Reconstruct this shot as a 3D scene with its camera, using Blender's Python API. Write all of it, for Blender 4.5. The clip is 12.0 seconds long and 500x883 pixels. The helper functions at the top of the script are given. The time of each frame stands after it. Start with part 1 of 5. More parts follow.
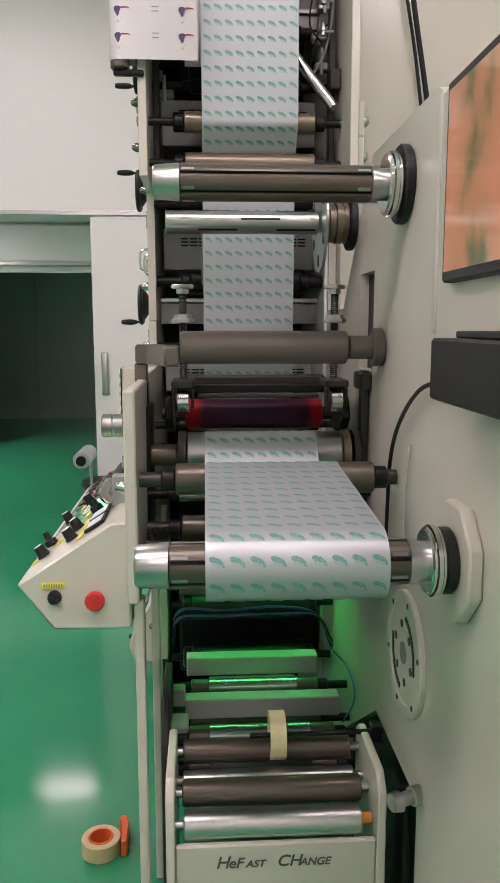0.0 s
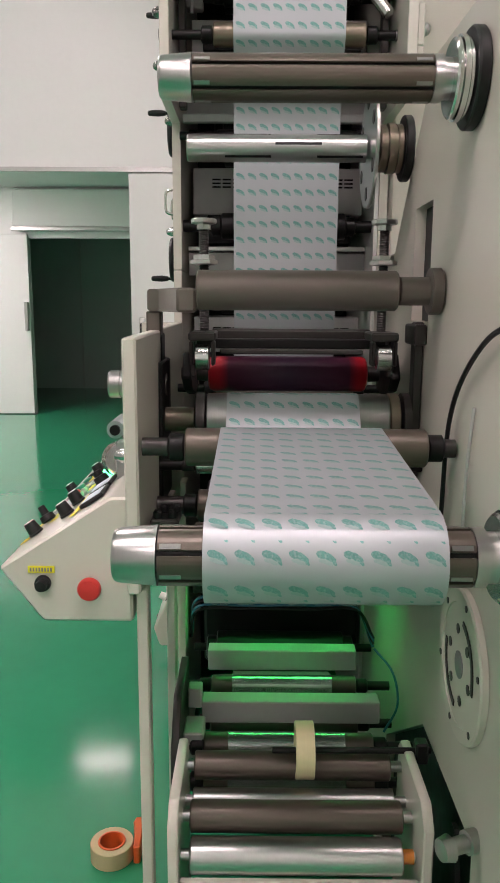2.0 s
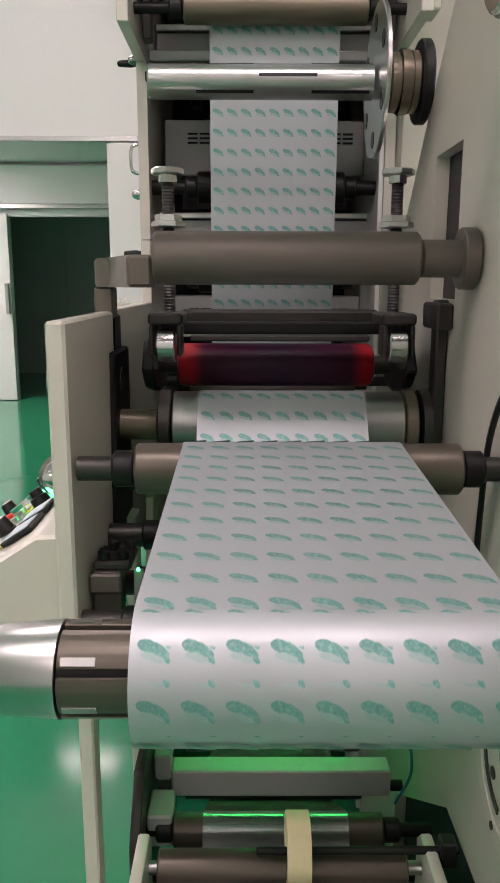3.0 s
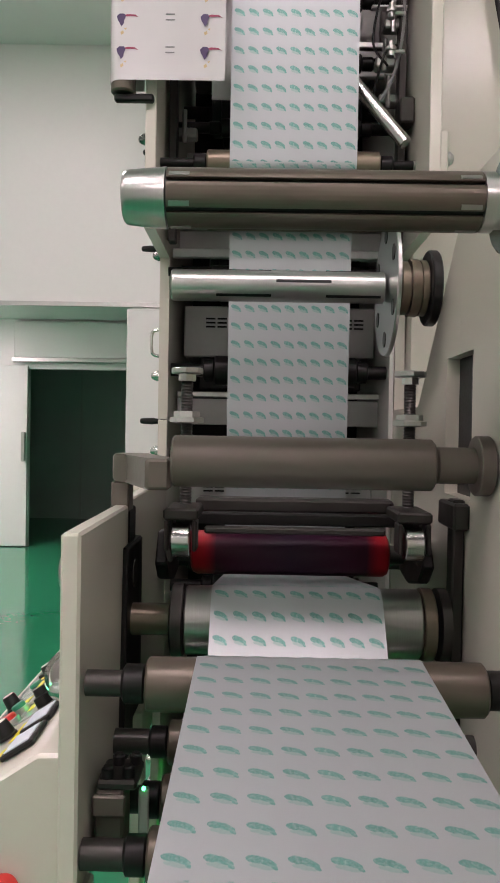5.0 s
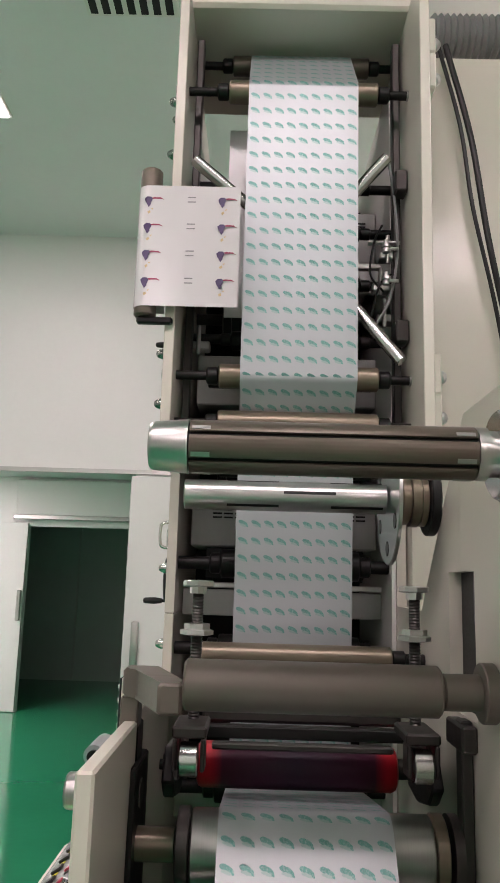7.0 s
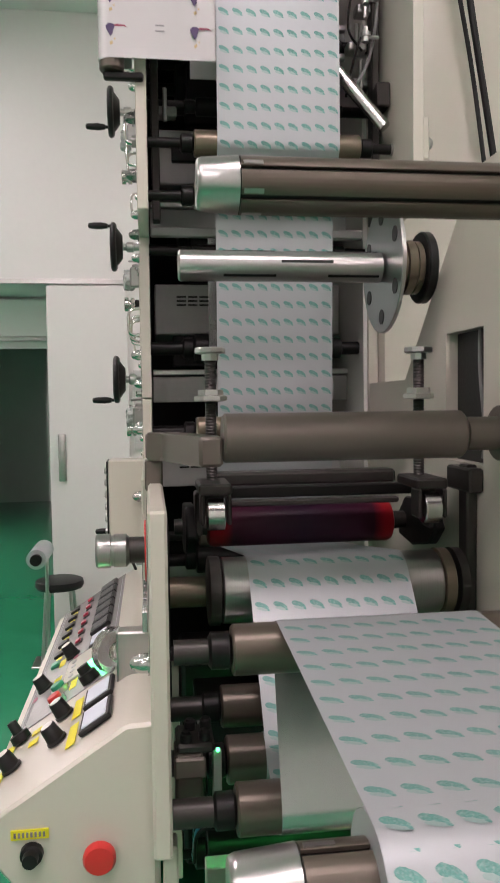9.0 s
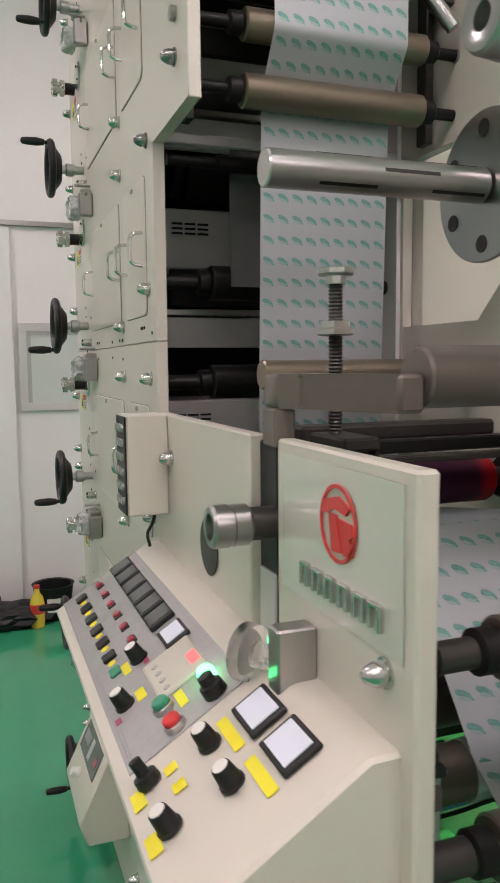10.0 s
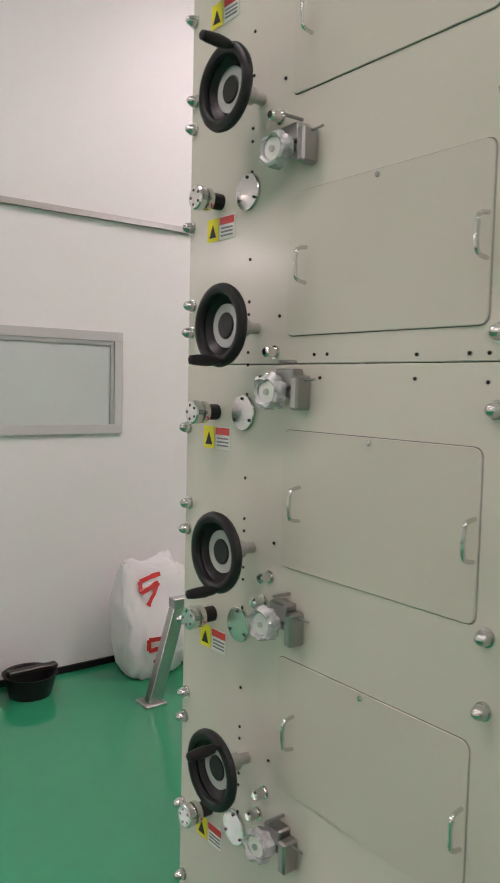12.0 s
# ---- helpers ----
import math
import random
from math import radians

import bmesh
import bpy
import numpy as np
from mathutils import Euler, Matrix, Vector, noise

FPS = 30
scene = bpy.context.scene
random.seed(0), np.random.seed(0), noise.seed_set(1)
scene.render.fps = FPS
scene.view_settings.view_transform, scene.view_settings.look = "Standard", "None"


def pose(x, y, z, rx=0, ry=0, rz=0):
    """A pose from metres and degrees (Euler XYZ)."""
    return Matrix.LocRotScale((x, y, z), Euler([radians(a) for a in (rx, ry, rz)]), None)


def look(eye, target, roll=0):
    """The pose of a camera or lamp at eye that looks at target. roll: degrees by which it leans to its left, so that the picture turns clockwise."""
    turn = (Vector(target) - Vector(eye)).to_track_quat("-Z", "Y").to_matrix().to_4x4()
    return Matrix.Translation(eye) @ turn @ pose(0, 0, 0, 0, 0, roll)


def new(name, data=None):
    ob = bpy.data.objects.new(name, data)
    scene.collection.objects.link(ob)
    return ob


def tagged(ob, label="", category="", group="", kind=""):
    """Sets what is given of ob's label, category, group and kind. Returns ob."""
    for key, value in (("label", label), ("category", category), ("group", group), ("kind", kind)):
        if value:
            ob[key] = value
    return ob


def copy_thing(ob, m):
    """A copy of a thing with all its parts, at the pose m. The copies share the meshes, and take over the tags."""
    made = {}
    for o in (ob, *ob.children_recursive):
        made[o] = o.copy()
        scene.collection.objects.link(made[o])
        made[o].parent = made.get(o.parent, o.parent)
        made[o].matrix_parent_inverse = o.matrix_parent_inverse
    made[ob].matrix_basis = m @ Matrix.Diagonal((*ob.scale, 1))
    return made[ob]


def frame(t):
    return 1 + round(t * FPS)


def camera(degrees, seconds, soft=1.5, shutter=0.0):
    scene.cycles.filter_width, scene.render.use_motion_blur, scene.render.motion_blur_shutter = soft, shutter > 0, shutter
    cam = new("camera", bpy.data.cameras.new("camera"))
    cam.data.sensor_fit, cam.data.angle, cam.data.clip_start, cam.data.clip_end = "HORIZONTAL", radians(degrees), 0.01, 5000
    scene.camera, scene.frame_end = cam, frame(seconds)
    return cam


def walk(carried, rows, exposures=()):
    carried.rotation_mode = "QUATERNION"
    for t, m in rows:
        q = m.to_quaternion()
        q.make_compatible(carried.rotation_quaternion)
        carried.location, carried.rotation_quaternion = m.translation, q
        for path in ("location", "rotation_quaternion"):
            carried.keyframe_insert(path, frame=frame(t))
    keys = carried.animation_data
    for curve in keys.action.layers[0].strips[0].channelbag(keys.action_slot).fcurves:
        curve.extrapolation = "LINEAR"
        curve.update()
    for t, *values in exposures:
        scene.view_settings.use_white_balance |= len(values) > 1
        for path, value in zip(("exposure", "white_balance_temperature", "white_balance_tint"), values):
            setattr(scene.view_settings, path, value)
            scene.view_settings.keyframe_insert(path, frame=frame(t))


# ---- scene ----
cam = camera(36.5, 12.0, shutter=0.15)
METRES, EYE, TILT, LEAN, TURN = 3.3, 1.54, 0.0, 0.0, -3.4
ROWS = [
    (0.0, 0.0, 0.0, 0.0, -0.0, -8.51, 0.02),
    (0.5, -0.0003, 0.0002, -0.0011, 0.28, -7.87, -0.08),
    (1.0, 0.0003, 0.0049, -0.0009, 0.75, -7.76, -0.46),
    (1.5, 0.0119, 0.0303, -0.0069, 2.31, -8.4, -0.86),
    (2.0, 0.0124, 0.0876, -0.0206, 3.74, -10.46, -0.33),
    (2.5, 0.0052, 0.1648, -0.0232, 2.45, -11.8, 0.41),
    (4.5, 0.0097, 0.2065, -0.0022, 3.48, -3.66, -0.86),
    (5.0, 0.0097, 0.2024, 0.0016, 3.93, -0.97, -0.98),
    (5.5, 0.01, 0.1985, 0.0062, 4.23, 1.48, -1.11),
    (6.0, 0.0067, 0.1939, 0.0105, 4.03, 4.48, -1.33),
    (6.5, 0.0063, 0.1871, 0.0243, 4.03, 7.65, -1.4),
    (8.5, -0.0234, 0.1711, 0.0335, 0.55, 7.42, -1.38),
    (9.0, -0.0628, 0.1855, 0.0028, -4.12, -2.89, 0.75),
    (9.5, -0.1123, 0.235, -0.007, -10.67, -5.91, 1.29),
    (10.0, -0.1918, 0.2945, -0.0088, -16.63, -5.77, 0.57),
    (10.5, -0.2733, 0.354, -0.0045, -21.38, -5.94, 0.25),
    (11.0, -0.3259, 0.4498, -0.0071, -25.0, -6.33, -0.34),
    (11.5, -0.3821, 0.5529, -0.0084, -30.84, -5.46, -0.88),
    (12.0, -0.4348, 0.6667, -0.0073, -34.19, -4.25, -1.31),
]
BETWEEN = [
    (2.7, look((0.083, 0.614, 1.450), (0.104, 2.569, 1.031), -0.2)),
    (4.3, look((0.076, 0.685, 1.529), (0.076, 2.677, 1.354), 0.8)),
    (6.7, look((0.053, 0.606, 1.642), (0.026, 2.581, 1.954), 1.5)),
    (8.3, look((-0.010, 0.542, 1.671), (0.044, 2.497, 2.092), 1.8)),
]
base = pose(0, 0, EYE, TILT, LEAN, TURN)
given = [(t, base @ pose(METRES * x, METRES * y, METRES * z, 90 + pitch, roll, yaw)) for t, x, y, z, yaw, pitch, roll in ROWS]
EXPOSURES = [(0.0, 0.0, 6500, 18), (2.7, -0.02, 6500, 18), (4.3, -0.16, 6500, 18), (5.5, -0.14, 6500, 18), (6.7, -0.12, 6500, 17), (8.5, -0.10, 6500, 17), (9.5, -0.06, 6500, 19), (10.5, -0.06, 6500, 19), (11.5, -0.01, 6500, 20), (12.0, -0.12, 6500, 20)]
walk(cam, sorted(given + BETWEEN, key=lambda r: r[0]), EXPOSURES)
FLOOR = -0.12

# ---- light ----
world = bpy.data.worlds.new("hall_air")
world.use_nodes = True
world.node_tree.nodes["Background"].inputs[0].default_value = (0.9, 0.95, 1.0, 1)
world.node_tree.nodes["Background"].inputs[1].default_value = 0.05
scene.world = world


# ---- materials ----
def material(name, colour, rough=0.5, metal=0.0, grain=0.06, scale=40.0, bump=0.05, stain=0.06, stain_scale=3.0,
             stretch=(1, 1, 1), coat=0.0, spec=0.5, random_tint=0.0):
    m = bpy.data.materials.new(name)
    m.use_nodes = True
    nt = m.node_tree
    bs = nt.nodes["Principled BSDF"]
    bs.inputs["Metallic"].default_value = metal
    bs.inputs["Coat Weight"].default_value = coat
    bs.inputs["Coat Roughness"].default_value = 0.15
    bs.inputs["Specular IOR Level"].default_value = spec
    tc = nt.nodes.new("ShaderNodeTexCoord")
    mp = nt.nodes.new("ShaderNodeMapping")
    mp.inputs["Scale"].default_value = stretch
    nt.links.new(tc.outputs["Object"], mp.inputs["Vector"])
    fine = nt.nodes.new("ShaderNodeTexNoise")
    fine.inputs["Scale"].default_value = scale
    fine.inputs["Detail"].default_value = 5
    nt.links.new(mp.outputs[0], fine.inputs["Vector"])
    big = nt.nodes.new("ShaderNodeTexNoise")
    big.inputs["Scale"].default_value = stain_scale
    big.inputs["Detail"].default_value = 4
    nt.links.new(tc.outputs["Object"], big.inputs["Vector"])
    mix = nt.nodes.new("ShaderNodeMath")
    mix.operation = "MULTIPLY_ADD"
    nt.links.new(fine.outputs["Fac"], mix.inputs[0])
    mix.inputs[1].default_value = grain * 2
    mix.inputs[2].default_value = 1 - grain
    mix2 = nt.nodes.new("ShaderNodeMath")
    mix2.operation = "MULTIPLY_ADD"
    nt.links.new(big.outputs["Fac"], mix2.inputs[0])
    mix2.inputs[1].default_value = stain * 2
    mix2.inputs[2].default_value = -stain
    add = nt.nodes.new("ShaderNodeMath")
    nt.links.new(mix.outputs[0], add.inputs[0])
    nt.links.new(mix2.outputs[0], add.inputs[1])
    hsv = nt.nodes.new("ShaderNodeHueSaturation")
    hsv.inputs["Color"].default_value = (*colour, 1)
    nt.links.new(add.outputs[0], hsv.inputs["Value"])
    nt.links.new(hsv.outputs[0], bs.inputs["Base Color"])
    rg = nt.nodes.new("ShaderNodeMath")
    rg.operation = "MULTIPLY_ADD"
    nt.links.new(fine.outputs["Fac"], rg.inputs[0])
    spread = 0.12 if metal > 0.9 or not bump else 0.4
    rg.inputs[1].default_value = rough * spread
    rg.inputs[2].default_value = rough * (1 - spread / 2)
    nt.links.new(rg.outputs[0], bs.inputs["Roughness"])
    if bump:
        bp = nt.nodes.new("ShaderNodeBump")
        bp.inputs["Strength"].default_value = bump
        bp.inputs["Distance"].default_value = 0.002
        nt.links.new(fine.outputs["Fac"], bp.inputs["Height"])
        nt.links.new(bp.outputs[0], bs.inputs["Normal"])
    return m


def glow(name, colour, strength):
    m = bpy.data.materials.new(name)
    m.use_nodes = True
    bs = m.node_tree.nodes["Principled BSDF"]
    bs.inputs["Base Color"].default_value = (*colour, 1)
    bs.inputs["Emission Color"].default_value = (*colour, 1)
    bs.inputs["Emission Strength"].default_value = strength
    return m


def clear(name, colour, rough=0.05):
    m = bpy.data.materials.new(name)
    m.use_nodes = True
    bs = m.node_tree.nodes["Principled BSDF"]
    bs.inputs["Base Color"].default_value = (*colour, 1)
    bs.inputs["Transmission Weight"].default_value = 1
    bs.inputs["Roughness"].default_value = rough
    bs.inputs["IOR"].default_value = 1.4
    return m


CREAM = material("cream_paint", (0.60, 0.57, 0.49), 0.34, grain=0.012, scale=160, bump=0.0, stain=0.05, stain_scale=2.0, coat=0.3)
CREAM_PANEL = material("cream_panel_paint", (0.57, 0.54, 0.463), 0.36, grain=0.012, scale=160, bump=0.0, stain=0.05)
SEAM = material("dark_panel_gap", (0.17, 0.16, 0.14), 0.6, grain=0.02, bump=0.0)
DISC = material("satin_steel_disc", (0.60, 0.60, 0.58), 0.22, 1.0, grain=0.03, scale=60, bump=0.0)
WRAP = material("crinkled_plastic_wrap", (0.46, 0.47, 0.46), 0.14, grain=0.45, scale=90, bump=0.8, stain=0.3, stain_scale=40, coat=0.6)
WHITE_PAINT = material("white_machine_paint", (0.74, 0.73, 0.69), 0.35, grain=0.02, scale=120, bump=0.03)
WALL = material("white_wall_panel", (0.80, 0.79, 0.77), 0.42, grain=0.02, scale=30, bump=0.02, stain=0.03, stain_scale=0.8)
CEIL = material("ceiling_panel", (0.77, 0.77, 0.76), 0.5, grain=0.02, scale=20, bump=0.02, stain=0.03)
# darker than WALL: the dimness of the room beyond is in this colour
DIM_WALL = material("dimmed_wall_panel", (0.50, 0.53, 0.50), 0.4, grain=0.03, scale=20, bump=0.02)
EPOXY = material("green_epoxy_floor", (0.026, 0.285, 0.140), 0.11, grain=0.05, scale=14, bump=0.07, stain=0.10, stain_scale=1.2, coat=0.15)
STEEL = material("bright_steel", (0.56, 0.56, 0.54), 0.25, 1.0, grain=0.04, scale=60, bump=0.0, stretch=(0.4, 8, 8))
DULL_STEEL = material("worn_steel", (0.36, 0.355, 0.34), 0.32, 1.0, grain=0.08, scale=50, bump=0.0, stretch=(10, 0.15, 0.15), stain=0.12)
POLISHED = material("polished_steel", (0.66, 0.655, 0.63), 0.17, 1.0, grain=0.03, scale=60, bump=0.0)
BRUSHED = material("brushed_steel", (0.47, 0.465, 0.45), 0.29, 1.0, grain=0.04, scale=50, bump=0.0, stretch=(8, 0.15, 0.15))
ALU = material("machined_aluminium", (0.52, 0.52, 0.50), 0.30, 1.0, grain=0.08, scale=80, bump=0.0)
BRONZE = material("anodised_brown_roller", (0.115, 0.095, 0.075), 0.36, 0.55, grain=0.12, scale=40, bump=0.05, stretch=(0.2, 3, 3), stain=0.15)
BRONZE_LIGHT = material("anodised_tan_roller", (0.185, 0.152, 0.110), 0.34, 0.6, grain=0.1, scale=40, bump=0.05, stretch=(0.2, 3, 3), stain=0.12)
GREY_BAR = material("grey_oxide_tube", (0.138, 0.116, 0.098), 0.42, 0.35, grain=0.12, scale=30, bump=0.06, stretch=(0.3, 2, 2), stain=0.18)
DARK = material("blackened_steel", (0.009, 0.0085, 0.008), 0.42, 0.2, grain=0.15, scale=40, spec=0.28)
IRON = material("dark_grey_iron", (0.046, 0.042, 0.038), 0.42, 0.5, grain=0.15, scale=40, stain=0.15)
BLACK = material("black_plastic", (0.010, 0.010, 0.010), 0.44, spec=0.35, grain=0.1, scale=200, bump=0.06)
RUBBER = material("dark_red_rubber", (0.020, 0.008, 0.014), 0.40, spec=0.2, grain=0.15, scale=30, stain=0.25)
nt = RUBBER.node_tree
co_ = nt.nodes.new("ShaderNodeTexCoord")
sp_ = nt.nodes.new("ShaderNodeSeparateXYZ")
nt.links.new(co_.outputs["Generated"], sp_.inputs[0])
rp_ = nt.nodes.new("ShaderNodeValToRGB")
rp_.color_ramp.elements[0].position, rp_.color_ramp.elements[0].color = 0.0, (0.36, 0.012, 0.02, 1)
rp_.color_ramp.elements[1].position, rp_.color_ramp.elements[1].color = 1.0, (0.42, 0.014, 0.02, 1)
for at_, col_ in ((0.07, (0.36, 0.011, 0.02, 1)), (0.13, (0.05, 0.008, 0.022, 1)), (0.5, (0.022, 0.008, 0.022, 1)), (0.88, (0.045, 0.008, 0.022, 1)), (0.94, (0.34, 0.010, 0.02, 1))):
    rp_.color_ramp.elements.new(at_).color = col_
nt.links.new(sp_.outputs[0], rp_.inputs[0])
nt.links.new(rp_.outputs[0], [n for n in nt.nodes if n.type == "HUE_SAT"][0].inputs["Color"])
RED_RUBBER = material("red_ink_edge", (0.30, 0.010, 0.018), 0.35, grain=0.15, scale=60, stain=0.25)
GREY_SHEET = material("grey_sheet_metal", (0.46, 0.455, 0.44), 0.42, 0.1, grain=0.05, scale=60)
GREY_FOIL = material("silver_backing_film", (0.50, 0.50, 0.495), 0.24, 0.85, grain=0.05, scale=8, bump=0.04, stain=0.08, stain_scale=6)
FILM = material("white_film", (0.445, 0.47, 0.485), 0.47, 0.48, grain=0.02, scale=12, bump=0.03, stain=0.05, stain_scale=5, coat=0.12)
PRINT = material("teal_print", (0.215, 0.40, 0.36), 0.42, 0.25, grain=0.30, scale=420, bump=0.0, stain=0.25, stain_scale=60)
nt = PRINT.node_tree
gr_ = nt.nodes.new("ShaderNodeTexNoise")
gr_.inputs["Scale"].default_value = 330
gr_.inputs["Detail"].default_value = 3
gc_ = nt.nodes.new("ShaderNodeTexCoord")
nt.links.new(gc_.outputs["Object"], gr_.inputs["Vector"])
gp_ = nt.nodes.new("ShaderNodeValToRGB")
gp_.color_ramp.elements[0].position, gp_.color_ramp.elements[0].color = 0.46, (0.135, 0.335, 0.295, 1)
gp_.color_ramp.elements[1].position, gp_.color_ramp.elements[1].color = 0.76, (0.30, 0.43, 0.41, 1)
nt.links.new(gr_.outputs["Fac"], gp_.inputs[0])
nt.links.new(gp_.outputs[0], [n for n in nt.nodes if n.type == "HUE_SAT"][0].inputs["Color"])
PRINT_PALE = material("pale_teal_print", (0.335, 0.44, 0.425), 0.46, 0.45, grain=0.12, scale=300, bump=0.0)
SLEEVE = material("glossy_white_label_film", (0.62, 0.60, 0.605), 0.24, grain=0.02, scale=12, bump=0.02, coat=0.2)
INK_RED = material("dark_red_ink", (0.30, 0.035, 0.085), 0.4)
INK_VIOLET = material("violet_ink", (0.06, 0.035, 0.11), 0.4)
INK_GREY = material("grey_ink", (0.22, 0.22, 0.23), 0.45)
YELLOW = material("yellow_label", (0.80, 0.72, 0.02), 0.5, bump=0.0)
RED = material("red_plastic", (0.62, 0.035, 0.03), 0.38, grain=0.04, bump=0.02)
DEEP_RED = material("deep_red_plastic", (0.36, 0.02, 0.045), 0.3, grain=0.04, bump=0.02)
ORANGE = material("orange_plastic", (0.80, 0.13, 0.03), 0.36, grain=0.04, bump=0.02)
GREEN_P = material("green_plastic", (0.03, 0.26, 0.15), 0.4)
LAMINATE = material("laminated_panel", (0.38, 0.37, 0.365), 0.22, grain=0.10, scale=90, bump=0.12, stain=0.12, stain_scale=14, coat=0.5)
METER = material("meter_grey_window", (0.11, 0.112, 0.112), 0.25, grain=0.2, scale=120)
LCD = glow("lit_meter_display", (0.55, 0.58, 0.64), 0.25)
TAPE = material("tan_packing_tape", (0.62, 0.47, 0.27), 0.25, grain=0.05, scale=80, coat=0.4)
TAPE_YEL = material("cream_masking_tape", (0.78, 0.68, 0.40), 0.5, grain=0.05, scale=80)
AMBER = material("amber_handle", (0.65, 0.22, 0.03), 0.4)
BAG = material("white_woven_sack", (0.76, 0.74, 0.73), 0.5, grain=0.08, scale=220, bump=0.25, stain=0.08, stain_scale=9)
GLASS = clear("wrapped_gauge_plastic", (0.95, 0.96, 0.96), 0.12)
# grey that carries the shade inside the window reveal
REVEAL_SHADE = material("shaded_reveal_grey", (0.38, 0.39, 0.37), 0.5, bump=0.0)
HOSE = material("grey_ribbed_hose", (0.20, 0.20, 0.20), 0.5)
LAMP = glow("ceiling_lamp", (1.0, 0.855, 0.865), 22.0)
GREEN_LED = glow("green_led", (0.05, 1.0, 0.25), 9.0)
# emission of the unseen strip added for the green glow on the bars
STRIP_GLOW = glow("green_strip_glow", (0.05, 1.0, 0.18), 22.0)
RED_LED = glow("red_digits", (1.0, 0.10, 0.10), 1.6)
OIL = material("yellow_oil", (0.70, 0.55, 0.05), 0.2, coat=0.4)
BLUE_TUBE = material("blue_air_line", (0.02, 0.16, 0.26), 0.35)


# ---- mesh tools ----
def box(bm, lo, hi, bevel=0.0, seg=1):
    r = bmesh.ops.create_cube(bm, size=1.0)
    vs = r["verts"]
    for v in vs:
        for i in range(3):
            v.co[i] = lo[i] if v.co[i] < 0 else hi[i]
    if bevel:
        es = list({e for v in vs for e in v.link_edges})
        bmesh.ops.bevel(bm, geom=es, offset=bevel, segments=seg, affect="EDGES", profile=0.5)
    return bm


AXES = {"x": ((1, 0, 0), (0, 1, 0), (0, 0, 1)), "y": ((0, 1, 0), (0, 0, 1), (1, 0, 0)), "z": ((0, 0, 1), (1, 0, 0), (0, 1, 0))}


def lathe(bm, origin, axis, prof, seg=28, start=0.0):
    """Turn a profile of (distance along the axis, radius) round the axis, a name or a vector."""
    if isinstance(axis, str):
        a, b, c = (Vector(v) for v in AXES[axis])
    else:
        a = Vector(axis).normalized()
        b = a.orthogonal().normalized()
        c = a.cross(b)
    o = Vector(origin)
    rings = []
    for d, r in prof:
        rings.append([bm.verts.new(o + a * d + (b * math.cos(start + 2 * math.pi * k / seg) + c * math.sin(start + 2 * math.pi * k / seg)) * max(r, 1e-5)) for k in range(seg)])
    for p, q in zip(rings, rings[1:]):
        for k in range(seg):
            bm.faces.new((p[k], p[(k + 1) % seg], q[(k + 1) % seg], q[k]))
    if prof[0][1] > 1e-4:
        bm.faces.new(list(reversed(rings[0])))
    if prof[-1][1] > 1e-4:
        bm.faces.new(rings[-1])
    return bm


def rod(bm, p, q, r, seg=16, chamfer=None):
    p, q = Vector(p), Vector(q)
    n = (q - p).length
    c = min(r * 0.15, n * 0.2) if chamfer is None else chamfer
    prof = [(0, r - c), (c, r), (n - c, r), (n, r - c)] if c else [(0, r), (n, r)]
    return lathe(bm, p, q - p, prof, seg)


def ring(bm, origin, axis, r_in, r_out, thick, seg, c):
    a, b, d = (Vector(v) for v in AXES[axis])
    o = Vector(origin)
    prof = [(0, r_in), (0, r_out - c), (c, r_out), (thick - c, r_out), (thick, r_out - c), (thick, r_in)]
    rings = [[bm.verts.new(o + a * h + (b * math.cos(2 * math.pi * k / seg) + d * math.sin(2 * math.pi * k / seg)) * r) for k in range(seg)] for h, r in prof]
    for i in range(len(rings)):
        p, q = rings[i], rings[(i + 1) % len(rings)]
        for k in range(seg):
            bm.faces.new((p[k], p[(k + 1) % seg], q[(k + 1) % seg], q[k]))
    return bm


def prism(bm, pts, axis, lo, hi, bevel=0.0):
    """Extrude a polygon along an axis: 'x' takes (y, z), 'y' takes (x, z), 'z' takes (x, y)."""
    def place(p, h):
        return {"x": (h, p[0], p[1]), "y": (p[0], h, p[1]), "z": (p[0], p[1], h)}[axis]
    a = [bm.verts.new(place(p, lo)) for p in pts]
    b = [bm.verts.new(place(p, hi)) for p in pts]
    n = len(pts)
    fs = [bm.faces.new(a), bm.faces.new(b)]
    for k in range(n):
        fs.append(bm.faces.new((a[k], a[(k + 1) % n], b[(k + 1) % n], b[k])))
    if bevel:
        es = list({e for f in fs for e in f.edges})
        bmesh.ops.bevel(bm, geom=es, offset=bevel, segments=1, affect="EDGES")
    return bm


def tube(bm, pts, r, seg=8):
    pts = [Vector(p) for p in pts]
    prev = None
    up = Vector((0.31, 0.52, 0.79))
    for i, p in enumerate(pts):
        d = (pts[min(i + 1, len(pts) - 1)] - pts[max(i - 1, 0)]).normalized()
        b = d.cross(up).normalized()
        c = d.cross(b)
        rg = [bm.verts.new(p + (b * math.cos(2 * math.pi * k / seg) + c * math.sin(2 * math.pi * k / seg)) * r) for k in range(seg)]
        if prev:
            for k in range(seg):
                bm.faces.new((prev[k], prev[(k + 1) % seg], rg[(k + 1) % seg], rg[k]))
        else:
            bm.faces.new(rg)
        prev = rg
    bm.faces.new(list(reversed(prev)))
    return bm


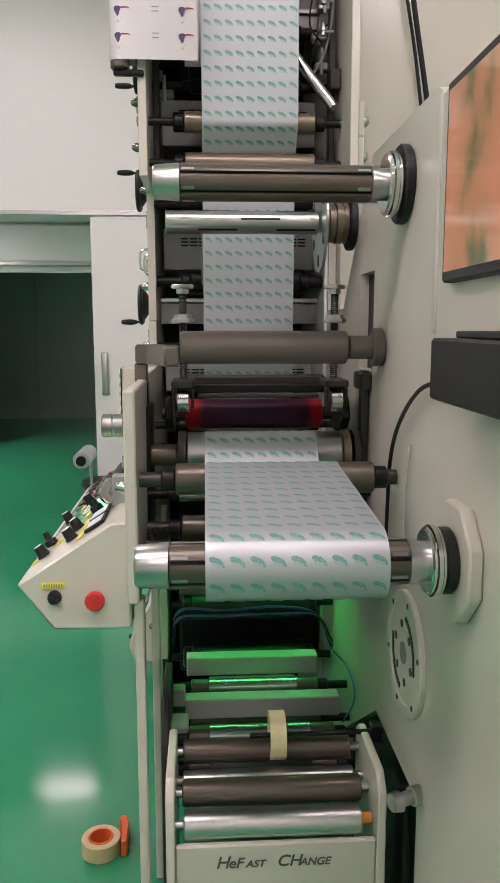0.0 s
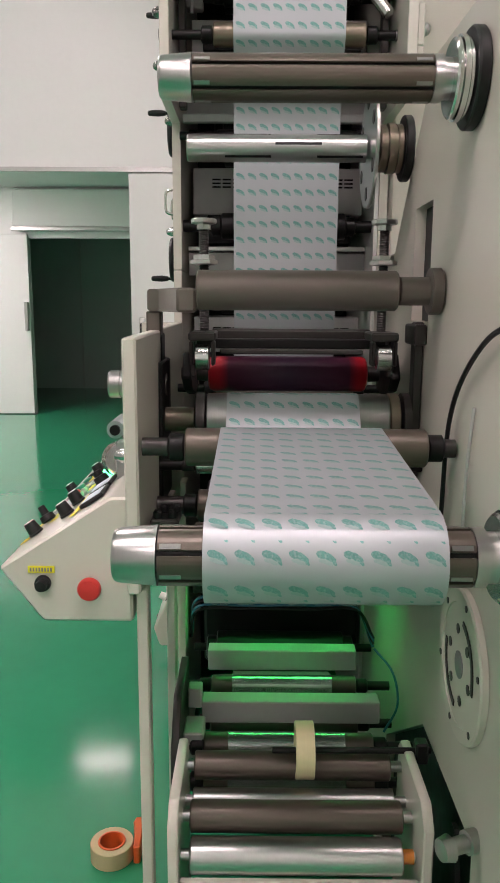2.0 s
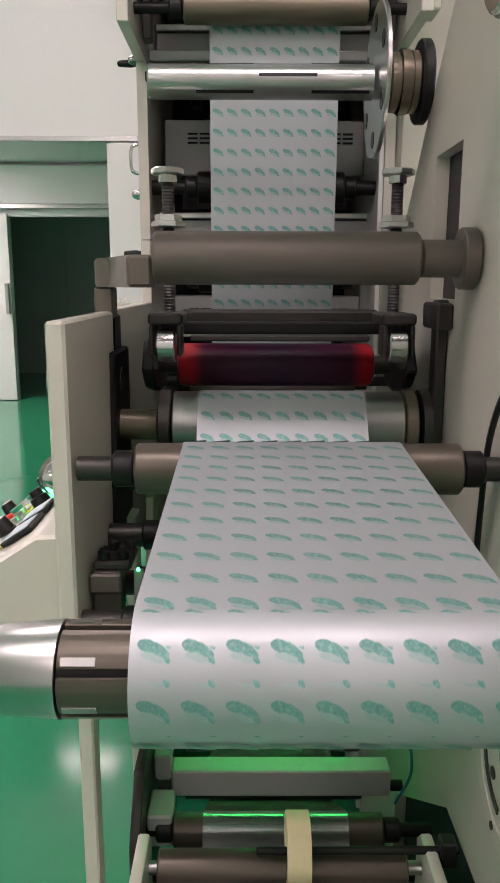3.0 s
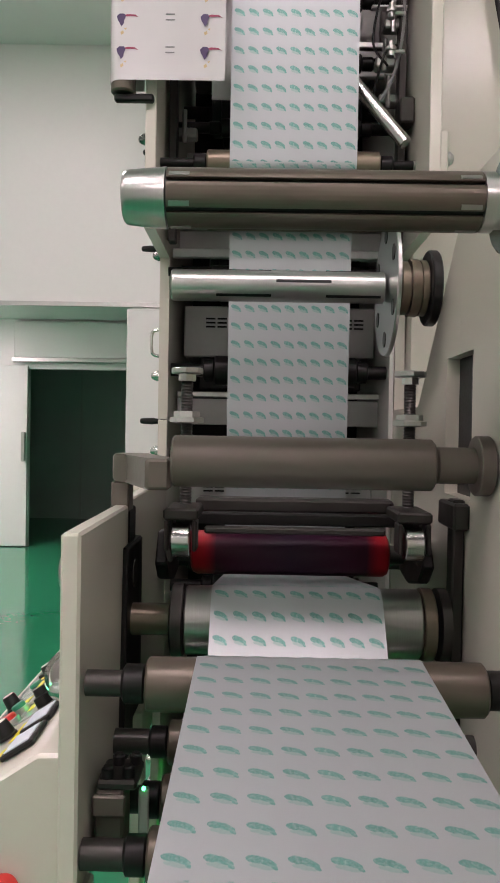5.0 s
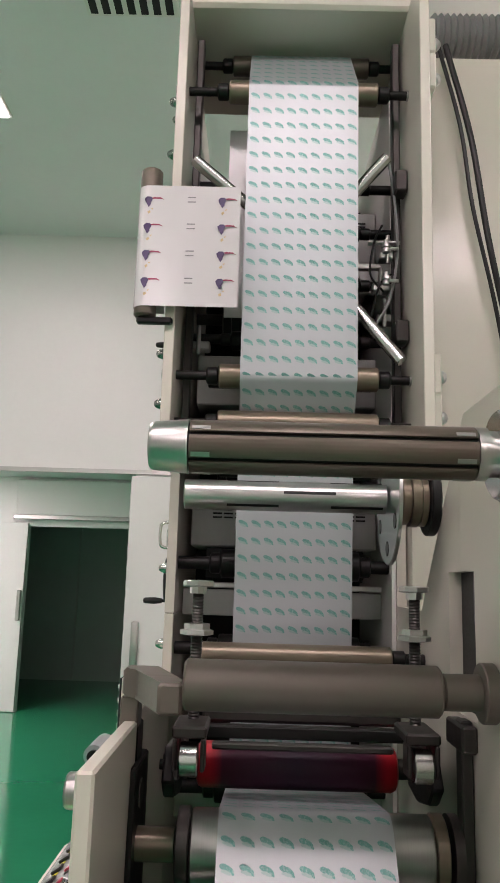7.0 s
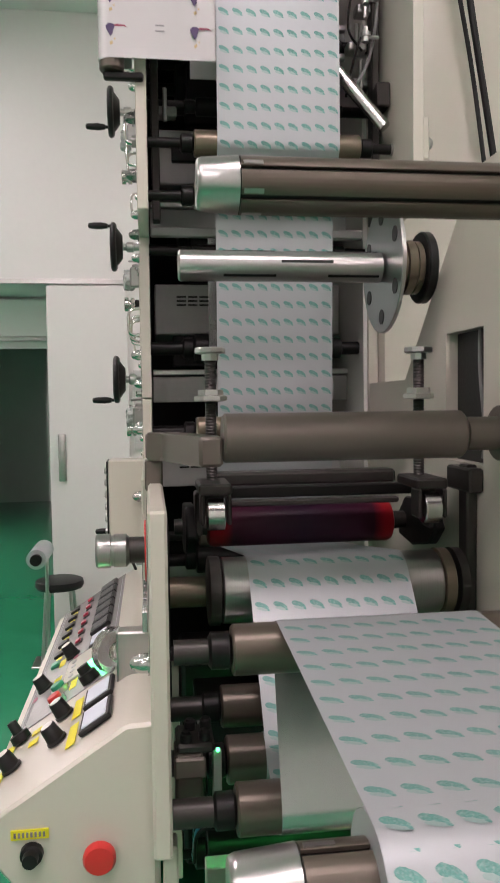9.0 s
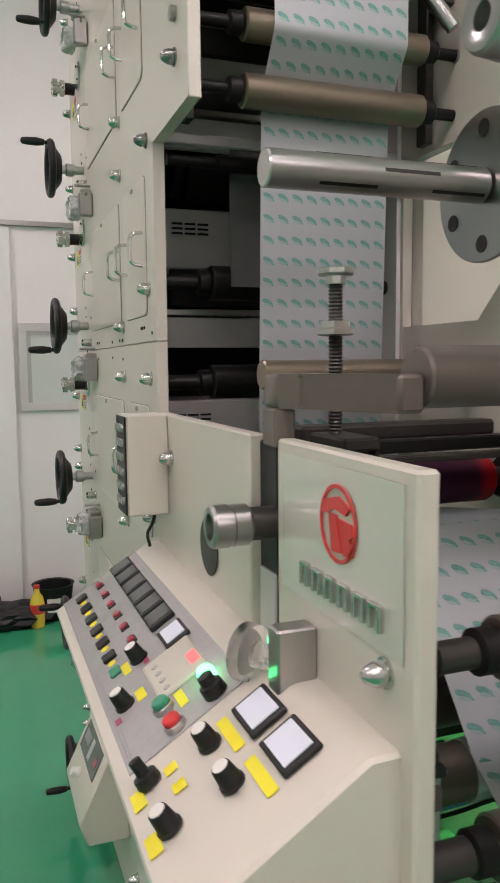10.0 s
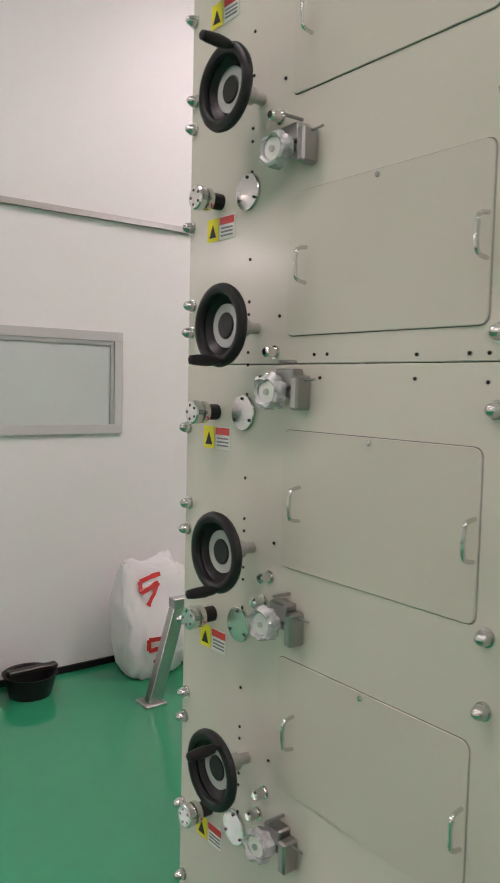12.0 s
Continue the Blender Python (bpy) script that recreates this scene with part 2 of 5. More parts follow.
def smooth_line(pts, n=6):
    """Catmull-Rom points through a few given ones."""
    p = [Vector(q) for q in pts]
    p = [p[0] * 2 - p[1]] + p + [p[-1] * 2 - p[-2]]
    out = []
    for i in range(1, len(p) - 2):
        for k in range(n):
            t = k / n
            out.append(0.5 * ((2 * p[i]) + (p[i + 1] - p[i - 1]) * t + (2 * p[i - 1] - 5 * p[i] + 4 * p[i + 1] - p[i + 2]) * t * t + (3 * p[i] - p[i - 1] - 3 * p[i + 1] + p[i + 2]) * t ** 3))
    return out + [p[-2]]


def link(name, bm, mat, angle=35):
    me = bpy.data.meshes.new(name)
    bmesh.ops.recalc_face_normals(bm, faces=bm.faces)
    for f in bm.faces:
        f.smooth = True
    bm.to_mesh(me)
    bm.free()
    me.set_sharp_from_angle(angle=radians(angle))
    me.materials.append(mat)
    return new(name, me)


def part(name, bm, mat, parent, label=""):
    ob = link(name, bm, mat)
    ob.parent = parent
    return tagged(ob, label)


def shared(name, me, parent, at, rot=(0, 0, 0)):
    """A further piece on a mesh that is already there."""
    ob = new(name, me)
    ob.parent = parent
    ob.location = at
    ob.rotation_euler = [radians(a) for a in rot]
    return ob


def thing(name, label, category, group="", at=(0, 0, 0)):
    ob = new(name)
    ob.empty_display_size = 0.05
    ob.location = at
    return tagged(ob, label, category, group)


def lone(name, bm, mat, label, category, group="", kind=""):
    return tagged(link(name, bm, mat), label, category, group, kind)


B = bmesh.new


def solid(name, mat, lo, hi, label, category, bevel=0.0):
    return lone(name, box(B(), lo, hi, bevel), mat, label, category, kind="structure")


# ---- the hall ----
NORTH, DEEP, BACK = 6.20, 11.0, 14.2
CEILING = 4.30
solid("floor", EPOXY, (-6.0, -4.0, FLOOR - 0.1), (5.0, BACK + 0.2, FLOOR), "glossy green epoxy floor of the print hall", "floor")
bm = B()
box(bm, (-6.0, -4.0, CEILING), (5.0, NORTH, CEILING + 0.1))
box(bm, (-6.0, NORTH + 0.08, 2.98), (5.0, BACK + 0.2, 3.08))
lone("ceiling", bm, CEIL, "pale grey panelled ceiling", "ceiling", kind="structure")
TRIM = 2.425
LEAF = -0.86
solid("wall_north", WALL, (LEAF, NORTH, FLOOR), (5.0, NORTH + 0.08, TRIM), "white cleanroom wall panels", "wall")
solid("wall_bulkhead", WALL, (-6.0, NORTH - 0.012, TRIM + 0.02), (5.0, NORTH + 0.08, CEILING), "white bulkhead panels above the passage", "wall")
solid("trim", ALU, (-6.0, NORTH - 0.03, TRIM - 0.012), (5.0, NORTH - 0.004, TRIM + 0.02), "grey aluminium rail along the wall", "trim")
solid("wall_west", WALL, (-6.08, -4.0, FLOOR), (-6.0, BACK + 0.2, CEILING), "white wall panels", "wall")
solid("wall_east", WALL, (5.0, -4.0, FLOOR), (5.08, BACK + 0.2, CEILING), "white wall panels", "wall")
solid("wall_south", WALL, (-6.0, -4.08, FLOOR), (5.0, -4.0, CEILING), "white wall panels", "wall")
DOOR_L, DOOR_TOP = -3.05, 2.31
bm = B()
box(bm, (-6.0, DEEP, FLOOR), (DOOR_L, DEEP + 0.08, 2.98))
box(bm, (DOOR_L, DEEP, DOOR_TOP), (LEAF, DEEP + 0.08, 2.98))
box(bm, (LEAF, DEEP, FLOOR), (5.0, DEEP + 0.08, 2.98))
lone("wall_deep", bm, WALL, "white wall with an open doorway", "wall", kind="structure")
solid("wall_back", DIM_WALL, (-6.0, BACK, FLOOR), (5.0, BACK + 0.1, 2.98), "wall panels of the room beyond, its dimness put into the grey", "wall")
for i, x in enumerate((-4.22, -3.085, -1.95, -0.82)):
    solid("trim_post_%d" % (i + 1), ALU, (x, BACK - 0.02, FLOOR), (x + 0.035, BACK - 0.002, 2.98), "thin joint strip between wall panels", "trim")

# ---- doors, windows and lamps of the hall ----
def sliding_door():
    d = thing("door_1", "white sliding door leaf with a grey pull handle", "door")
    tagged(d, kind="structure")
    part("leaf", box(B(), (LEAF - 0.02, NORTH - 0.06, FLOOR + 0.01), (-0.32, NORTH - 0.018, TRIM - 0.03), 0.004), WALL, d)
    part("door_handle", box(B(), (LEAF + 0.04, NORTH - 0.10, 1.01), (LEAF + 0.095, NORTH - 0.06, 1.35), 0.012, 2), ALU, d, "grey metal pull handle")


def deep_door():
    d = thing("door_2", "white open sliding door in the far wall", "door")
    tagged(d, kind="structure")
    part("leaf", box(B(), (DOOR_L - 1.05, DEEP - 0.07, FLOOR + 0.01), (DOOR_L, DEEP - 0.02, DOOR_TOP + 0.04), 0.004), WALL, d)
    part("header", box(B(), (DOOR_L - 0.17, DEEP - 0.13, DOOR_TOP + 0.145), (LEAF, DEEP - 0.003, 2.94), 0.01), WALL, d, "white track cover over the doorway")
    part("header_lip", box(B(), (DOOR_L - 0.19, DEEP - 0.145, DOOR_TOP + 0.09), (LEAF, DEEP - 0.06, DOOR_TOP + 0.142), 0.004), ALU, d)
    part("door_handle", box(B(), (DOOR_L - 0.07, DEEP - 0.12, 1.05), (DOOR_L - 0.015, DEEP - 0.07, 1.45), 0.01), ALU, d)


def wall_window():
    w = thing("window_1", "inner window with a grey aluminium frame", "window")
    tagged(w, kind="structure")
    x0, x1, z0, z1, y = -0.285, 0.778, 1.225, 1.797, NORTH
    f = B()
    box(f, (x0, y - 0.02, z1 - 0.05), (x1, y - 0.002, z1))
    box(f, (x0, y - 0.02, z0), (x1, y - 0.002, z0 + 0.05))
    box(f, (x0, y - 0.02, z0 + 0.052), (x0 + 0.05, y - 0.002, z1 - 0.052))
    box(f, (x1 - 0.05, y - 0.02, z0 + 0.052), (x1, y - 0.002, z1 - 0.052))
    part("window_frame", f, material("satin_window_frame", (0.60, 0.60, 0.58), 0.38, 0.25, grain=0.03, bump=0.0), w)
    # strips along top and sides put the reveal's shade into their colour
    g = B()
    box(g, (x0 + 0.051, y - 0.016, z1 - 0.075), (x1 - 0.051, y - 0.0045, z1 - 0.051))
    box(g, (x1 - 0.075, y - 0.016, z0 + 0.053), (x1 - 0.051, y - 0.0045, z1 - 0.0755))
    box(g, (x0 + 0.051, y - 0.016, z0 + 0.053), (x0 + 0.075, y - 0.0045, z1 - 0.0755))
    part("shade_strip", g, REVEAL_SHADE, w, "grey strips for the shade in the window reveal")
    part("pane", box(B(), (x0 + 0.05, y - 0.008, z0 + 0.05), (x1 - 0.05, y - 0.004, z1 - 0.05)), material("window_glass_dim", (0.58, 0.63, 0.60), 0.08, grain=0.02, bump=0.0), w, "dim greenish pane")


def ceiling_lamp(at):
    c = thing("ceiling_light", "lit white led ceiling panel, some of the set added unseen", "ceiling light", "ceiling lights", at)
    part("frame", box(B(), (-0.31, -0.61, -0.02), (0.31, 0.61, 0.0), 0.004), WHITE_PAINT, c)
    part("diffuser", box(B(), (-0.29, -0.59, -0.026), (0.29, 0.59, -0.021)), LAMP, c)
    return c


sliding_door()
deep_door()
wall_window()
first = ceiling_lamp((-1.6, 0.2, CEILING))
copy_thing(first, pose(0.15, 0.35, CEILING, 0, 0, 90))
# unseen panels; (-3.7, 0.9) is added to light the wing plate, (2.1, 4.5) the wall
for x, y in ((2.1, 4.5), (3.6, 0.2), (2.6, 3.4), (-3.7, 0.9), (-1.6, -2.6), (1.6, -2.6)):
    copy_thing(first, pose(x, y, CEILING))
copy_thing(first, pose(-1.75, 4.00, CEILING))
small = copy_thing(first, pose(-1.46, 7.38, 2.98, 0, 0, 90))
small.scale = (0.24, 0.46, 1)
# three panels added out of view to brighten the passage and far wall
copy_thing(first, pose(-4.3, 7.5, 2.98))
copy_thing(first, pose(-4.6, 9.6, 2.98))
copy_thing(first, pose(-3.9, 8.6, 2.98))
solid("baseboard", BLACK, (LEAF, NORTH - 0.02, FLOOR), (5.0, NORTH - 0.002, FLOOR + 0.035), "thin dark floor joint along the wall", "trim")
v = thing("ceiling_vent", "slotted dark ceiling vent", "vent", at=(-0.60, 3.62, CEILING))
part("frame", box(B(), (-0.22, -0.16, -0.012), (0.22, 0.16, 0.0), 0.003), WHITE_PAINT, v)
for i in range(7):
    part("slat", box(B(), (-0.2 + i * 0.06, -0.14, -0.016), (-0.165 + i * 0.06, 0.14, -0.0125)), DARK, v)

# ---- the printing press ----
OUT, INN = -0.19, -0.165      # the operator-side frame plate
WX0, WX1 = -0.002, 0.291      # the film's edges
STEP = 0.523                  # from station to station
HUBS = [1.614 + STEP * k for k in (-3, -2, -1, 0, 1, 2)]
press = thing("printing_press", "cream stack flexographic printing press with steel rollers", "printing press")
TOP = 3.22
part("operator_frame", prism(B(), [(4.0, FLOOR), (4.0, 1.5642), (2.66, 1.5642), (2.66, FLOOR)], "x", OUT, INN, 0.002), CREAM, press, "cream painted steel side plate")
part("operator_frame", prism(B(), [(4.0, 1.566), (4.0, TOP), (2.37, TOP), (2.37, 1.99), (2.66, 1.99), (2.66, 1.566)], "x", OUT, INN, 0.002), CREAM, press, "cream painted steel side plate")
part("drive_frame", prism(B(), [(4.0, FLOOR), (4.0, TOP), (2.30, TOP), (2.30, 1.99), (2.66, 1.99), (2.66, FLOOR)], "x", 0.43, 0.455, 0.002), CREAM, press)
part("drive_cover", box(B(), (0.46, 2.62, FLOOR), (1.9, 4.0, 3.22), 0.015, 2), CREAM, press, "tall glossy cream drive housing")
part("wing_plate", prism(B(), [(0.72, FLOOR), (0.72, 1.955), (1.40, 1.955), (1.44, 1.975), (1.98, 1.975), (2.02, 1.936), (2.02, 1.684), (1.934, 1.684), (1.934, 1.43), (2.02, 1.43), (2.02, 0.4215), (1.80, 0.57), (1.42, 0.57), (1.42, FLOOR)], "x", 0.43, 0.455, 0.0), CREAM, press, "cream drive-side wing plate")
part("wing_plate", prism(B(), [(2.0204, 1.9356), (2.36, 1.60), (2.655, 1.60), (2.655, FLOOR), (2.2, FLOOR), (2.2, 0.30), (2.0204, 0.4212), (2.0204, 1.43), (2.11, 1.43), (2.11, 1.684), (2.0204, 1.684)], "x", 0.43, 0.455, 0.0), CREAM, press, "cream drive-side wing plate")
part("back_plate", box(B(), (INN, 3.97, FLOOR), (0.43, 3.99, TOP)), GREY_SHEET, press)
part("wing_panel", box(B(), (OUT, 2.069, 0.845), (INN, 2.656, 1.408), 0.003), CREAM, press, "cream lower side panel")
part("crown_box", box(B(), (-0.19, 2.44, 3.224), (0.455, 2.95, 3.39), 0.01), CREAM, press)
for i in range(14):
    part("louvre", box(B(), (-0.09 + i * 0.034, 2.432, 3.325), (-0.066 + i * 0.034, 2.4395, 3.345)), IRON, press)


def panel_mesh(w, h):
    bm = B()
    c = 0.018
    pts = []
    for cx, cz, a0 in ((w / 2 - c, h / 2 - c, 0), (-w / 2 + c, h / 2 - c, 90), (-w / 2 + c, -h / 2 + c, 180), (w / 2 - c, -h / 2 + c, 270)):
        for k in range(4):
            a = radians(a0 + 30 * k)
            pts.append((cx + c * math.cos(a), cz + c * math.sin(a)))
    prism(bm, pts, "x", -0.004, 0.0, 0.001)
    return bm


def loop_handle(bm, y, z, h, x=0.0, out=0.030, r=0.0045):
    pts = [(x, y, z - h / 2), (x - out * 0.7, y, z - h / 2 + 0.004), (x - out, y, z - h / 2 + 0.016), (x - out, y, z + h / 2 - 0.016), (x - out * 0.7, y, z + h / 2 - 0.004), (x, y, z + h / 2)]
    return tube(bm, smooth_line(pts, 4), r, 8)


# access panels, each with its two pull handles
def access_panels():
    for k in range(-2, 3):
        zc = 1.784 + STEP * k
        for y0, y1, hs in ((3.064, 3.592, (3.532, 3.072)), (2.742, 2.995, (2.955, 2.764))):
            if y1 < 3 and k in (-2, 2):
                continue
            z0, z1 = zc - 0.156, zc + 0.156
            p = part("access_panel", panel_mesh(y1 - y0, z1 - z0), CREAM_PANEL, press, "thin cream access panel with two pull handles")
            p.location = (OUT + 0.0004, (y0 + y1) / 2, zc)
            # slightly larger dark backing draws the thin gap line round the panel
            part("seam", panel_mesh(y1 - y0 + 0.0036, z1 - z0 + 0.0036), SEAM, p).location = (0.0026, 0, 0)
            for y in hs:
                part("handle", loop_handle(B(), y - (y0 + y1) / 2, -0.006, 0.076, -0.004), POLISHED, p, "bent steel pull handle")
            s = B()
            rod(s, (-0.004, 0.0, 0.145), (-0.009, 0, 0.145), 0.006, 8)
            part("screw", s, STEEL, p)


access_panels()


# acorn nuts along the frame
def nut_mesh():
    bm = B()
    lathe(bm, (0, 0, 0), (-1, 0, 0), [(0, 0.0175), (0.003, 0.0175), (0.0035, 0.0140), (0.013, 0.0140), (0.016, 0.0128), (0.022, 0.0105), (0.027, 0.0065), (0.029, 0.0)], 16)
    return bm


nut0 = part("acorn_nut", nut_mesh(), STEEL, press, "domed steel nut")
nut0.location = (OUT, 3.033, 2.137)
spots = []
for k in range(-3, 3):
    for dz in (2.137 - STEP, 2.006 - STEP):
        spots.append((3.04, dz + STEP * k))
    spots += [(3.98, 1.60 + STEP * k + 0.12), (3.985, 1.60 + STEP * k + 0.05), (3.99, 1.60 + STEP * k - 0.20)]
    if k > -3:
        spots += [(2.722, 1.684 + STEP * k), (2.724, 1.481 + STEP * k)] if k < 1 else [(2.72, 2.008), (2.46, 2.09), (2.455, 2.22), (2.52, 2.40), (2.46, 2.62), (2.46, 2.78), (2.45, 2.93), (2.53, 2.93)]
for y, z in spots:
    if z > FLOOR + 0.04 and (y, z) != (3.04, 2.137):
        shared("acorn_nut", nut0.data, press, (OUT, y, z))
shared("acorn_nut", nut0.data, press, (OUT, 2.545, 1.318))
n = B()
lathe(n, (0, 0, 0), "x", [(0, 0.004), (0.003, 0.004), (0.0031, 0.0)], 8)
hole0 = part("screw_hole", n, DARK, press)
hole0.location = (OUT - 0.002, 3.218, 1.58)
for y, z in ((3.06, 1.58), (3.10, 1.58), (3.46, 1.585), (3.50, 1.585), (2.70, 1.585), (3.22, 1.535), (3.06, 1.53), (3.48, 1.535), (2.78, 1.60), (2.80, 1.60), (2.815, 1.60)):
    shared("screw_hole", hole0.data, press, (OUT - 0.002, y, z))
for k in range(-2, 3):
    for dy, dz in ((3.62, 0.06), (3.735, -0.05), (3.735, -0.02), (3.735, 0.10), (3.735, 0.07), (3.735, 0.20), (3.735, -0.12)):
        shared("screw_hole", hole0.data, press, (OUT - 0.002, dy, 1.614 + STEP * k + dz))


# handwheels with their grips, wrapped gauges, discs and couplings at each station
def handwheel(z, turn):
    hub = B()
    rod(hub, (0.105, 0, 0), (0.031, 0, 0), 0.014, 14)
    rod(hub, (0.075, 0, 0), (0.045, 0, 0), 0.021, 14)
    w = B()
    R = 0.082
    seg, tub = 40, 10
    vs = []
    for i in range(seg):
        a = 2 * math.pi * i / seg
        row = []
        for j in range(tub):
            b = 2 * math.pi * j / tub
            rr = R + 0.0135 * math.cos(b)
            row.append(w.verts.new((0.0125 * math.sin(b) - 0.004, rr * math.cos(a), rr * math.sin(a))))
        vs.append(row)
    for i in range(seg):
        for j in range(tub):
            w.faces.new((vs[i][j], vs[(i + 1) % seg][j], vs[(i + 1) % seg][(j + 1) % tub], vs[i][(j + 1) % tub]))
    lathe(w, (0, 0, 0), "x", [(0.022, 0.0), (0.030, 0.046), (0.010, 0.072), (0.0, 0.078), (-0.004, 0.076), (0.006, 0.070), (0.022, 0.046), (0.020, 0.026), (0.018, 0.0)], 32)
    ob = part("handwheel", w, BLACK, press, "black plastic handwheel with a crank grip")
    ob.matrix_basis = pose(OUT - 0.105, 3.70, z + 0.036, turn, 0, 0)
    part("hub", hub, ALU, ob, "steel spindle")
    part("hub_cap", lathe(B(), (0.009, 0, 0), "x", [(0, 0.0), (0, 0.027), (0.002, 0.0295), (0.011, 0.030)], 28), BLACK, ob)
    d = B()
    ring(d, (0.0115, 0, 0), "x", 0.031, 0.050, 0.008, 32, 0.0005)
    part("scale_ring", d, GREY_SHEET, ob, "pale grey dial ring")
    g = B()
    lathe(g, (-0.012, -0.084, 0.0), (-1, 0, 0), [(0, 0.006), (0.012, 0.006), (0.014, 0.010), (0.04, 0.0135), (0.07, 0.012), (0.084, 0.010), (0.088, 0.004)], 14)
    part("grip", g, BLACK, ob)
    return ob


for k, (z, turn) in enumerate(zip(HUBS, (62, -62, 72, 76, -60, 60))):
    handwheel(z, turn)


def station(z):
    """Register gauge, cover disc, coupling and labels that sit below a handwheel."""
    g = B()
    box(g, (OUT - 0.044, 3.505, z - 0.150), (OUT, 3.53, z - 0.075), 0.005)
    box(g, (OUT - 0.036, 3.532, z - 0.10), (OUT, 3.59, z - 0.06), 0.004)
    gb = part("gauge_block", g, DULL_STEEL, press, "machined adjusting block with a wrapped gauge")
    part("gauge_arm", rod(B(), (OUT - 0.020, 3.531, z - 0.112), (OUT - 0.020, 3.60, z - 0.112), 0.012, 14), DULL_STEEL, gb)
    d = B()
    lathe(d, (OUT - 0.018, 3.590, z - 0.112), (-1, -0.12, 0), [(0, 0.014), (0.02, 0.016), (0.021, 0.026), (0.042, 0.027), (0.043, 0.0)], 24)
    part("gauge", d, DULL_STEEL, gb, "round steel gauge")
    d = B()
    lathe(d, (OUT - 0.0605, 3.585, z - 0.112), (-1, -0.12, 0), [(0, 0.024), (0.0015, 0.024), (0.002, 0.0)], 24)
    part("dial", d, WHITE_PAINT, gb, "white dial face")
    d = B()
    lathe(d, (OUT - 0.0627, 3.585, z - 0.112), (-1, -0.12, 0), [(0, 0.0075), (0.004, 0.007), (0.0045, 0.0)], 16)
    part("dial_hub", d, ALU, gb)
    d = B()
    lathe(d, (OUT - 0.030, 3.588, z - 0.112), (-1, -0.12, 0), [(0, 0.030), (0.010, 0.0375), (0.024, 0.039), (0.036, 0.036), (0.040, 0.031), (0.036, 0.0255), (0.030, 0.0255)], 40)
    for v in d.verts:
        v.co += (v.co - Vector((OUT - 0.045, 3.588, z - 0.112))) * 0.26 * noise.noise(v.co * 75)
    part("wrap", d, WRAP, gb, "crinkled clear wrapping round the gauge")
    d = B()
    rod(d, (OUT - 0.022, 3.504, z - 0.085), (OUT - 0.022, 3.470, z - 0.083), 0.003, 8)
    part("pin", d, DULL_STEEL, gb, "bright steel pin")
    d = B()
    lathe(d, (OUT, 3.655, z - 0.085), (-1, 0, 0), [(0, 0.016), (0.004, 0.016), (0.0045, 0.012), (0.030, 0.012), (0.034, 0.008), (0.034, 0.0)], 14)
    part("lock_screw", d, POLISHED, press, "bright steel lock screw")
    d = B()
    lathe(d, (OUT, 3.632, z - 0.022), (-1, 0, 0), [(0, 0.016), (0.004, 0.016), (0.0045, 0.012), (0.030, 0.012), (0.034, 0.008), (0.034, 0.0)], 14)
    part("lock_screw", d, POLISHED, press, "bright steel lock screw")
    d = B()
    rod(d, (OUT, 3.56, z - 0.045), (OUT - 0.05, 3.56, z - 0.045), 0.004, 8)
    part("lock_screw", d, DULL_STEEL, press)
    d = B()
    lathe(d, (OUT, 3.745, z - 0.165), (-1, 0, 0), [(0, 0.044), (0.006, 0.044), (0.008, 0.042), (0.008, 0.0)], 28)
    disc = part("cover_disc", d, DISC, press, "round satin steel cover disc with three screws")
    for a in range(3):
        s = B()
        ca, sa = math.cos(a * 2.094 + 1.571), math.sin(a * 2.094 + 1.571)
        rod(s, (OUT - 0.008, 3.745 + 0.034 * ca, z - 0.165 + 0.034 * sa), (OUT - 0.011, 3.745 + 0.034 * ca, z - 0.165 + 0.034 * sa), 0.004, 8)
        part("screw", s, DARK, disc)
    d = B()
    lathe(d, (OUT, 3.862, z - 0.168), (-1, 0, 0), [(0, 0.020), (0.034, 0.020), (0.034, 0.0)], 20)
    sh = part("coupling", d, BLACK, press, "knurled steel knob on a black collar")
    d = B()
    lathe(d, (OUT - 0.035, 3.862, z - 0.168), (-1, 0, 0), [(0, 0.026), (0.004, 0.028), (0.016, 0.028), (0.017, 0.020), (0.024, 0.020), (0.025, 0.030), (0.04, 0.030), (0.043, 0.026), (0.043, 0.0)], 24)
    part("knob", d, POLISHED, sh)
    for k in range(5):
        ca, sa = math.cos(k * 1.2566), math.sin(k * 1.2566)
        part("knob_hole", rod(B(), (OUT - 0.0775, 3.862 + 0.018 * ca, z - 0.168 + 0.018 * sa), (OUT - 0.0785, 3.862 + 0.018 * ca, z - 0.168 + 0.018 * sa), 0.004, 8), IRON, sh)
    lab = part("warning_label", box(B(), (OUT - 0.002, 3.80, z - 0.262), (OUT - 0.0005, 3.862, z - 0.205)), WHITE_PAINT, press, "small white warning label with red and yellow fields")
    part("field", box(B(), (OUT - 0.003, 3.802, z - 0.225), (OUT - 0.0022, 3.860, z - 0.207)), RED, lab)
    for i in range(3):
        part("bar", box(B(), (OUT - 0.003, 3.806, z - 0.236 - 0.009 * i), (OUT - 0.0022, 3.855, z - 0.232 - 0.009 * i)), INK_GREY, lab)
    y = part("hazard_label", box(B(), (OUT - 0.002, 3.868, z - 0.262), (OUT - 0.0005, 3.915, z - 0.205)), YELLOW, press, "yellow hazard label")
    part("sign", prism(B(), [(3.876, z - 0.252), (3.906, z - 0.252), (3.891, z - 0.220)], "x", OUT - 0.003, OUT - 0.0022), BLACK, y)


for z in HUBS:
    station(z)

